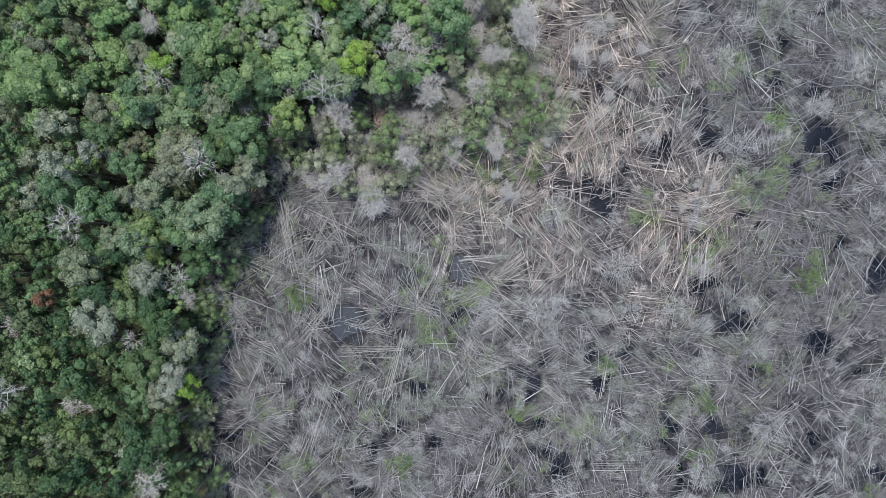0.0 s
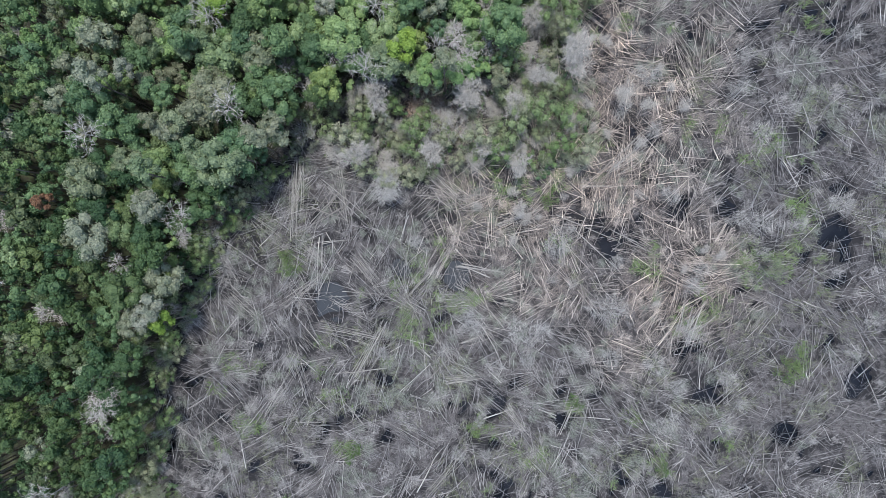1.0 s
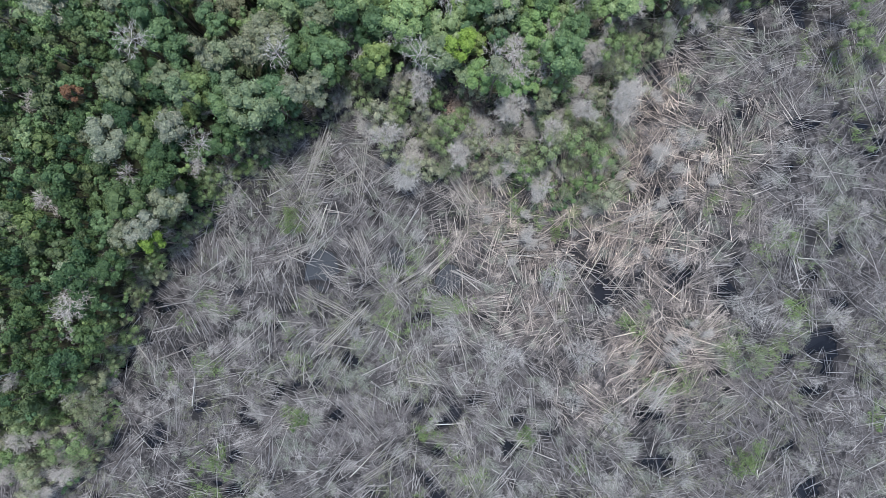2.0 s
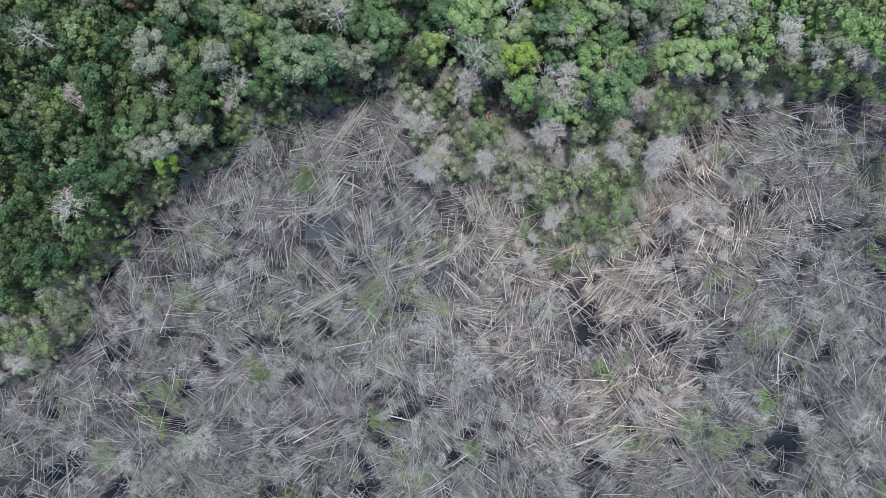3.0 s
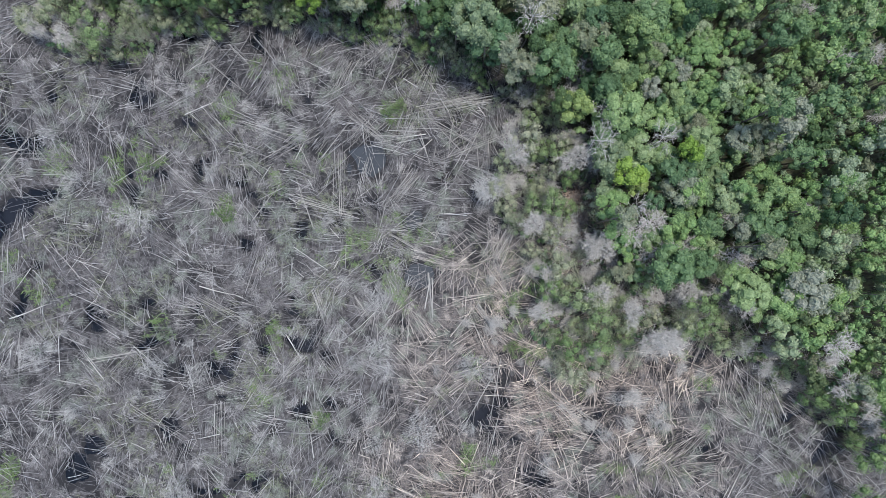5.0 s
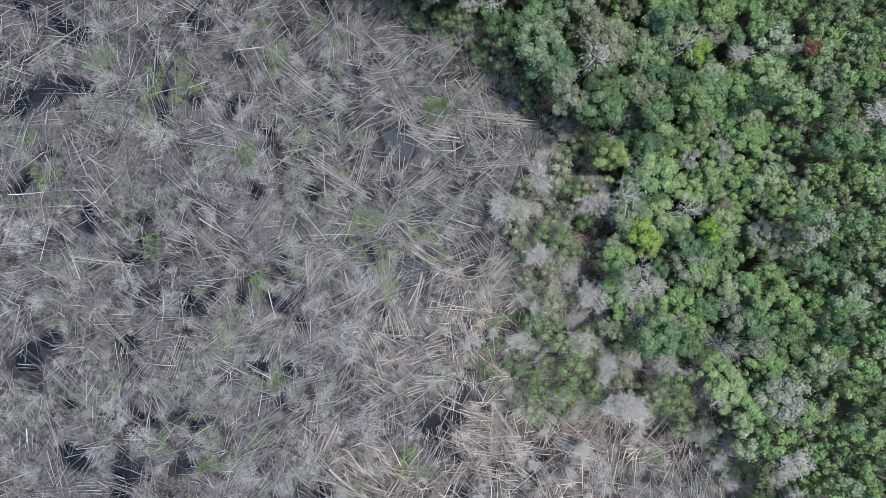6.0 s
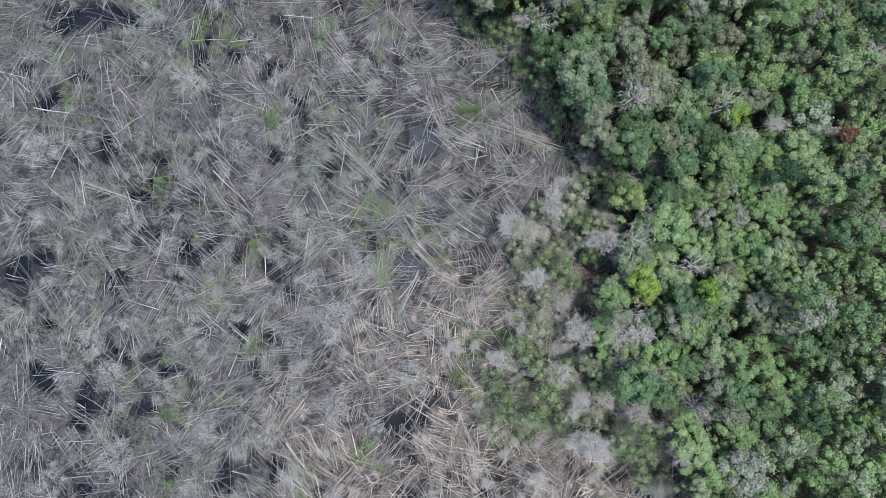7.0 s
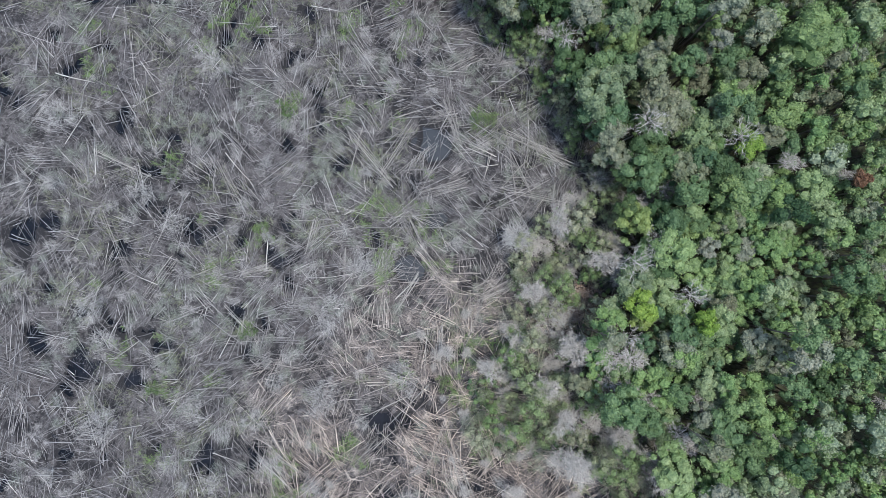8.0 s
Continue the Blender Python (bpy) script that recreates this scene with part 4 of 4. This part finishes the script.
# sheaves that stand out, each thrown together: both ends, how many poles, half width
SHEAVES_NORTH = [(23.3, 19.9, 27.9, 26.8, 6, 1), (40.5, -5.5, 40.9, 1.4, 9, 1.5), (33.0, 26.4, 36.7, 19.5, 3, 0.5), (28.9, 8.9, 34.9, 7.5, 6, 1.2),
                 (8.1, 6.6, 14.5, 11.2, 10, 1.4), (-4.0, 11.7, 1.6, 8.5, 7, 1.1), (0.7, 8.9, 7.1, 10.8, 6, 0.9), (3.4, -1.7, 10.8, -0.8, 6, 0.7),
                 (-13.3, -4.5, -7.7, -9.1, 8, 1.4), (-15.2, -11.9, -7.7, -13.8, 6, 0.9), (-26.2, 8.5, -24.4, 0.2, 9, 1.5),
                 (-20.6, 10.4, -16.0, -0.7, 6, 1.4), (-33.6, -0.7, -26.2, -3.5, 5, 0.9), (-22.6, -14.6, -17.0, -7.2, 7, 1.1),
                 (7.1, -13.8, 11.3, -11.0, 5, 0.9), (5.2, -20.3, 10.8, -18.4, 6, 1)]
SHEAVES_EAST = [(36.8, -1.8, 40.0, -7.4, 5, 0.7), (18.7, 15.8, 25.6, 17.6, 5, 0.8), (52.0, -0.9, 53.9, 3.7, 5, 0.8),
                (58.5, 6.0, 60.8, 4.2, 5, 0.8), (-31.9, -14.6, -26.3, -18.4, 6, 1), (-20.8, -20.2, -15.2, -29.6, 5, 1.2),
                (-8.8, -38.0, -2.2, -33.3, 5, 0.9), (16.4, -22.2, 21.0, -25.9, 5, 0.9)]
SHEAVES_SOUTH = [(-8.9, -23.8, -6.8, -15.3, 9, 1.7), (-23.8, -3.2, -26.1, 6.8, 10, 1.9), (-21.3, -0.4, -17.7, 6.6, 6, 1),
                 (-7.4, -16.5, -17.1, -16.7, 6, 1), (8.2, 5.0, 14.9, 8.2, 8, 1.4), (23.2, 18.6, 29.1, 24.3, 5, 0.8),
                 (17.5, -56.1, 15.7, -46.0, 5, 0.8), (26.2, -24.1, 27.4, -15.9, 6, 1), (24.0, -35.5, 32.7, -35.6, 6, 1.1),
                 (-3.1, -8.3, 1.7, 1.0, 6, 1.2), (-9.9, -73.0, -17.8, -66.8, 5, 0.9), (25.3, -48.7, 30.3, -40.2, 5, 1),
                 (-21.4, -33.7, -17.8, -23.7, 6, 1.1), (7.3, -38.0, 11.5, -29.9, 6, 1.1)]
sheaf_rng = np.random.default_rng(515)
for x0, y0, x1, y1, count, wide in SHEAVES_NORTH + SHEAVES_EAST + SHEAVES_SOUTH:
    along = Vector((x1 - x0, y1 - y0))
    across = Vector((-along.y, along.x)).normalized()
    for _ in range(count):
        a, b = across * sheaf_rng.normal() * wide * 0.5, along * sheaf_rng.uniform(-0.12, 0.12)
        c = a * sheaf_rng.uniform(0.5, 1.5) + across * sheaf_rng.normal() * 0.25
        lay(x0 + a.x + b.x, y0 + a.y + b.y, x1 + c.x + b.x, y1 + c.y + b.y, sheaf_rng.uniform(0.28, 0.46), sheaf_rng.uniform(0.5, 1.0), sheaf_rng.normal() * 1.5, laid)
        laid += 1


def windthrow():
    """Sheaves of fallen poles, each sheaf thrown one way; those in the middle of the clearing are single things."""
    global laid
    loose = Shape()
    g = np.random.default_rng(606)
    cx, cy = scatter(2.7, 90, g)
    ok = ~inside(cx + 2.5, cy - 2.5, FOREST) & (np.hypot(cx, cy) < 92)
    lo, hi, thick = [], [], []
    for x, y in zip(cx[ok], cy[ok]):
        fringe = bool(in_fringe(np.array(x), np.array(y)))
        heading = float(thrown(x, y)) + g.normal() * 0.35
        habit = g.random()
        fan = g.uniform(0.22, 0.60) if habit < 0.35 else g.uniform(0.03, 0.16) if habit < 0.8 else 2.0
        reach = g.uniform(2.8, 8.2) * (0.65 if habit >= 0.8 else 1.0)
        broad = g.uniform(0.35, 0.85) if habit < 0.35 else g.uniform(0.5, 1.5)
        ux, uy = math.cos(heading), math.sin(heading)
        slim = g.uniform(0.30, 0.52)
        for _ in range(int(g.integers(2, 5)) if fringe else int(g.integers(2, 9)) if y < -20 or x > 44 else int(g.integers(3, 13))):
            a = heading + g.normal() * fan
            d = reach * g.uniform(0.55, 1.15) if g.random() < 0.94 else g.uniform(7, 11)
            off, slip = g.normal() * broad, g.normal() * 0.45
            bx, by = x - ux * reach / 2 - uy * off + ux * slip, y - uy * reach / 2 + ux * off + uy * slip
            dx, dy = math.cos(a) * d, math.sin(a) * d
            mx, my = bx + dx / 2, by + dy / 2
            t = slim * g.uniform(0.75, 1.3) if g.random() < 0.85 else g.uniform(0.6, 0.95)
            if g.random() < 0.3 and float(wetness(np.array(mx), np.array(my))) > 0.1:
                continue
            if laid < 330 and math.hypot(mx - 4, my + 6) < 26 and g.random() < 0.35:
                lay(bx, by, bx + dx, by + dy, t, g.uniform(0.15, 0.8), g.normal() * 3, laid)
                laid += 1
                continue
            z = max(float(ground_height(np.array(mx), np.array(my))), WATER_LEVEL) + g.uniform(0.08, 0.9)
            rise = g.normal() * 0.05 * d
            lo.append((bx, by, z - rise))
            hi.append((bx + dx, by + dy, z + rise))
            thick.append(t)
    lo, hi, thick = np.array(lo), np.array(hi), np.array(thick)
    mid = (lo + hi) / 2 + g.normal(size=lo.shape) * [0.09, 0.09, 0.04]
    sun_share = np.repeat(sun_patch(mid[:, 0], mid[:, 1]), 6)
    loose.add(*rods(lo, mid, 0.076 * thick, 0.062 * thick, 3), sun_share)
    loose.add(*rods(mid, hi, 0.062 * thick, 0.036 * thick, 3), sun_share)
    tagged(part("fallen_poles", loose, POLE_WOOD, smooth=True), "tangled sheaves of thin grey fallen poles", "fallen wood", kind="stuff")


windthrow()


# ---------------------------------------------------------------- fine litter, sedges and ferns
def litter():
    g = np.random.default_rng(707)
    n = 600000
    x, y = g.uniform(-86, 86, n), g.uniform(-86, 86, n)
    w = wetness(x, y)
    keep = (np.hypot(x, y) < 90) & ~inside(x + 3, y - 3, FOREST) & ((w < -0.10) | (g.random(n) < 0.25)) & (g.random(n) < 0.40 + 1.0 * field(x, y, 1.6, 30) + 0.35 * field(x, y, 5.0, 31) + 0.8 * ground_height(x, y))
    x, y = x[keep], y[keep]
    heading = thrown(x, y) + g.normal(size=len(x)) * np.where(g.random(len(x)) < 0.55, 0.3, 3.0)
    d = g.uniform(0.4, 2.2, len(x))
    z = np.maximum(ground_height(x, y), WATER_LEVEL) + g.uniform(0.02, 0.45, len(x))
    up = np.abs(g.normal(size=len(x))) * 0.28
    tuft = (field(x, y, 1.9, 33) + 0.5 * field(x, y, 5.5, 34) > 0.35) & (g.random(len(x)) < 0.75)
    heading = np.where(tuft, g.uniform(0, 6.28, len(x)), heading)
    up, d = np.where(tuft, g.uniform(0.4, 1.6, len(x)), up), np.where(tuft, d * 0.4, d)
    p0 = np.stack([x, y, z], -1)
    p1 = p0 + np.stack([np.cos(heading) * d, np.sin(heading) * d, up * d], -1)
    sh = Shape().add(*fine_twigs(p0, p1, g.uniform(0.010, 0.028, len(x)) * np.where(tuft, 0.75, 1.0)), np.repeat(sun_patch(x, y), 3))
    tagged(part("brushwood", sh, LITTER), "matted layer of fine grey fallen twigs", "brushwood", kind="stuff")


def brush_haze():
    """Hip-high puffs of fine dead twigs in drifts all over the clearing, pale, mauve or sage."""
    g = np.random.default_rng(717)
    x, y = scatter(1.85, 84, g)
    drift = field(x, y, 6.5, 61) + 0.5 * field(x, y, 2.5, 64)
    ok = (np.hypot(x, y) < 84) & ~inside(x + 1.5, y - 1.5, FOREST) & (wetness(x, y) < -0.1) & (g.random(x.shape) < 0.52 + 0.45 * drift + 1.5 * ground_height(x, y))
    x, y = x[ok], y[ok]
    k = 130
    # More dark mauve brush east of x = 42, partly to carry the shade there.
    hue = field(x, y, 8, 62) + 0.5 * field(x, y, 2.6, 63) + 0.35 * g.normal(size=len(x)) - 0.3 * np.clip((x - 42) / 12, 0, 1)
    for name, pick, mat, label, category in (("dead_brush", (hue > -0.15) & (hue < 0.32), BRUSH_TWIG, "hazy drifts of fine pale grey dead brush", "dead brush"),
                                             ("mauve_brush", hue <= -0.15, MAUVE_TWIG, "hazy drifts of fine mauve-grey dead brush", "dead brush"),
                                             ("sage_scrub", hue >= 0.32, SAGE, "pale grey-green scrub in hazy low drifts", "scrub")):
        px, py = x[pick], y[pick]
        size = np.repeat(g.uniform(0.6, 1.65, len(px)) * np.where((py < -18) | (px > 44), 1.2, 1.0), k)
        base = np.stack([np.repeat(px, k), np.repeat(py, k), np.repeat(ground_height(px, py) + 0.25, k)], -1)
        out = unit(g.normal(size=base.shape) * [1, 1, 0.4] + [0, 0, 0.6])
        p0 = base + out * (size * g.uniform(0.05, 0.75, len(size)))[:, None]
        p1 = p0 + unit(out + 0.6 * g.normal(size=base.shape)) * (size * g.uniform(0.25, 0.6, len(size)))[:, None]
        p1[:, 2] = np.maximum(p1[:, 2], base[:, 2])
        thin = g.uniform(0.010, 0.019, len(size))
        sh = Shape().add(*fine_twigs(p0, p1, thin), np.repeat(sun_patch(p0[:, 0], p0[:, 1]), 3))
        tagged(part(name, sh, mat), label, category, kind="stuff")


def sun_patch_leaves():
    """Pale leaves strewn to brighten the ground, as sunlight does beside the fringe."""
    g = np.random.default_rng(919)
    n = 260000
    x, y = g.uniform(-30, 70, n), g.uniform(-20, 75, n)
    sun_share = sun_patch(x, y) + 0.25 * field(x, y, 2.0, 91)
    keep = (sun_share > 0.3) & ~inside(x, y, FOREST) & (wetness(x, y) < -0.05) & (g.random(n) < 0.9 * sun_share)
    x, y = x[keep], y[keep]
    p = np.stack([x, y, np.maximum(ground_height(x, y), WATER_LEVEL) + g.uniform(0.04, 0.5, len(x))], -1)
    sh = Shape().add(*leaves(p, g.normal(size=p.shape) * 0.5 + [0, 0, 1], g.uniform(0.05, 0.14, len(x)), g))
    tagged(part("dry_leaf_litter", sh, DRY_LEAF), "pale straw-coloured leaves strewn to brighten the sunlit patch", "leaf litter", kind="stuff")


def blades(name, n, chosen, length, width, mat, label, category, seed):
    """Tufts of narrow arching blades where `chosen` says so."""
    g = np.random.default_rng(seed)
    x, y = g.uniform(-86, 86, n), g.uniform(-86, 86, n)
    keep = (np.hypot(x, y) < 88) & ~inside(x, y, FOREST) & (wetness(x, y) < -0.08) & chosen(x, y, g)
    x, y = x[keep], y[keep]
    k = 5
    x, y = np.repeat(x, k), np.repeat(y, k)
    x, y = x + g.normal(size=len(x)) * 0.12, y + g.normal(size=len(x)) * 0.12
    a, d = g.uniform(0, 6.28, len(x)), length * g.uniform(0.5, 1.2, len(x))
    p0 = np.stack([x, y, ground_height(x, y) - 0.02], -1)
    out = np.stack([np.cos(a), np.sin(a), 0 * a], -1)
    p1 = p0 + out * (0.35 * d)[:, None] + np.stack([0 * d, 0 * d, 0.75 * d], -1)
    p2 = p0 + out * (0.95 * d)[:, None] + np.stack([0 * d, 0 * d, 0.7 * d], -1)
    side = np.stack([-np.sin(a), np.cos(a), 0 * a], -1) * width
    v = np.stack([p0 - side, p0 + side, p1 + side, p1 - side, p2 + side * 0.3, p2 - side * 0.3], 1)
    f = np.array([[0, 1, 2, 3], [3, 2, 4, 5]])[None] + (np.arange(len(x)) * 6)[:, None, None]
    sh = Shape().add(v.reshape(-1, 3), f.reshape(-1, 4))
    tagged(part(name, sh, mat), label, category, kind="stuff")


def brown_litter():
    """A gap in the fringe floored with fallen brown leaves and fronds."""
    g = np.random.default_rng(909)
    n = 5200
    a, d = g.uniform(0, 6.28, n), np.abs(g.normal(size=n)) * 1.5
    x, y = BROWN_GAP[0] + np.cos(a) * d * 1.3, BROWN_GAP[1] + np.sin(a) * d * 0.9
    p = np.stack([x, y, np.maximum(ground_height(x, y), WATER_LEVEL) + g.uniform(0.03, 0.3, n)], -1)
    sh = Shape().add(*leaves(p, g.normal(size=(n, 3)) * 0.5 + [0, 0, 1], g.uniform(0.12, 0.4, n), g))
    tagged(part("leaf_litter", sh, BROWN_LEAF), "brown fallen leaves in a gap among shrubs", "leaf litter", kind="stuff")


litter()
brown_litter()
sun_patch_leaves()
brush_haze()
blades("sedge", 44000, lambda x, y, g: field(x, y, 6.5, 40) + 0.6 * field(x, y, 2.0, 41) > 0.1 + 0.5 * g.random(len(x)), 0.9, 0.022, SEDGE,
       "grey-green sedge tufts between fallen poles", "sedge", 808)
# green patches that can be told apart: x, y, radius
FERN_PATCHES = [(-15.4, -48.1, 2.6), (-14.1, -53.6, 2.0), (-7.0, -35.3, 2.2), (13.0, -26.4, 2.4), (-10.2, -26.9, 1.8), (18.9, 24.0, 2.6), (15.2, 15.0, 1.8),
                (-15.4, -62.8, 2.8), (-24.5, -25.5, 1.2), (-23.6, -8.4, 2.2), (18.3, 5.2, 2.0), (26.5, -19.6, 1.6), (42.5, -24.6, 1.8), (-24.0, -35.3, 2.0),
                (13.2, -45.0, 2.2), (-12.6, -27.0, 1.6), (50.0, 10.4, 3.0), (52.2, -18.5, 2.2), (-28.9, -26.1, 1.8), (36.3, -18.5, 1.8)]


def in_patch(x, y):
    wobble = 1 + 0.6 * field(x, y, 1.6, 71)
    return np.any([np.hypot(x - px, y - py) < r * wobble for px, py, r in FERN_PATCHES], axis=0)


blades("fern", 70000, lambda x, y, g: (in_patch(x, y) & (g.random(len(x)) < 0.95)) | (field(x, y, 9, 44) + 0.7 * field(x, y, 2.4, 45) > 0.75) | (in_fringe(x, y) & (field(x, y, 3, 46) > 0.1)), 0.8, 0.035, FERN,
       "bright green fern patches on peat", "fern", 809)
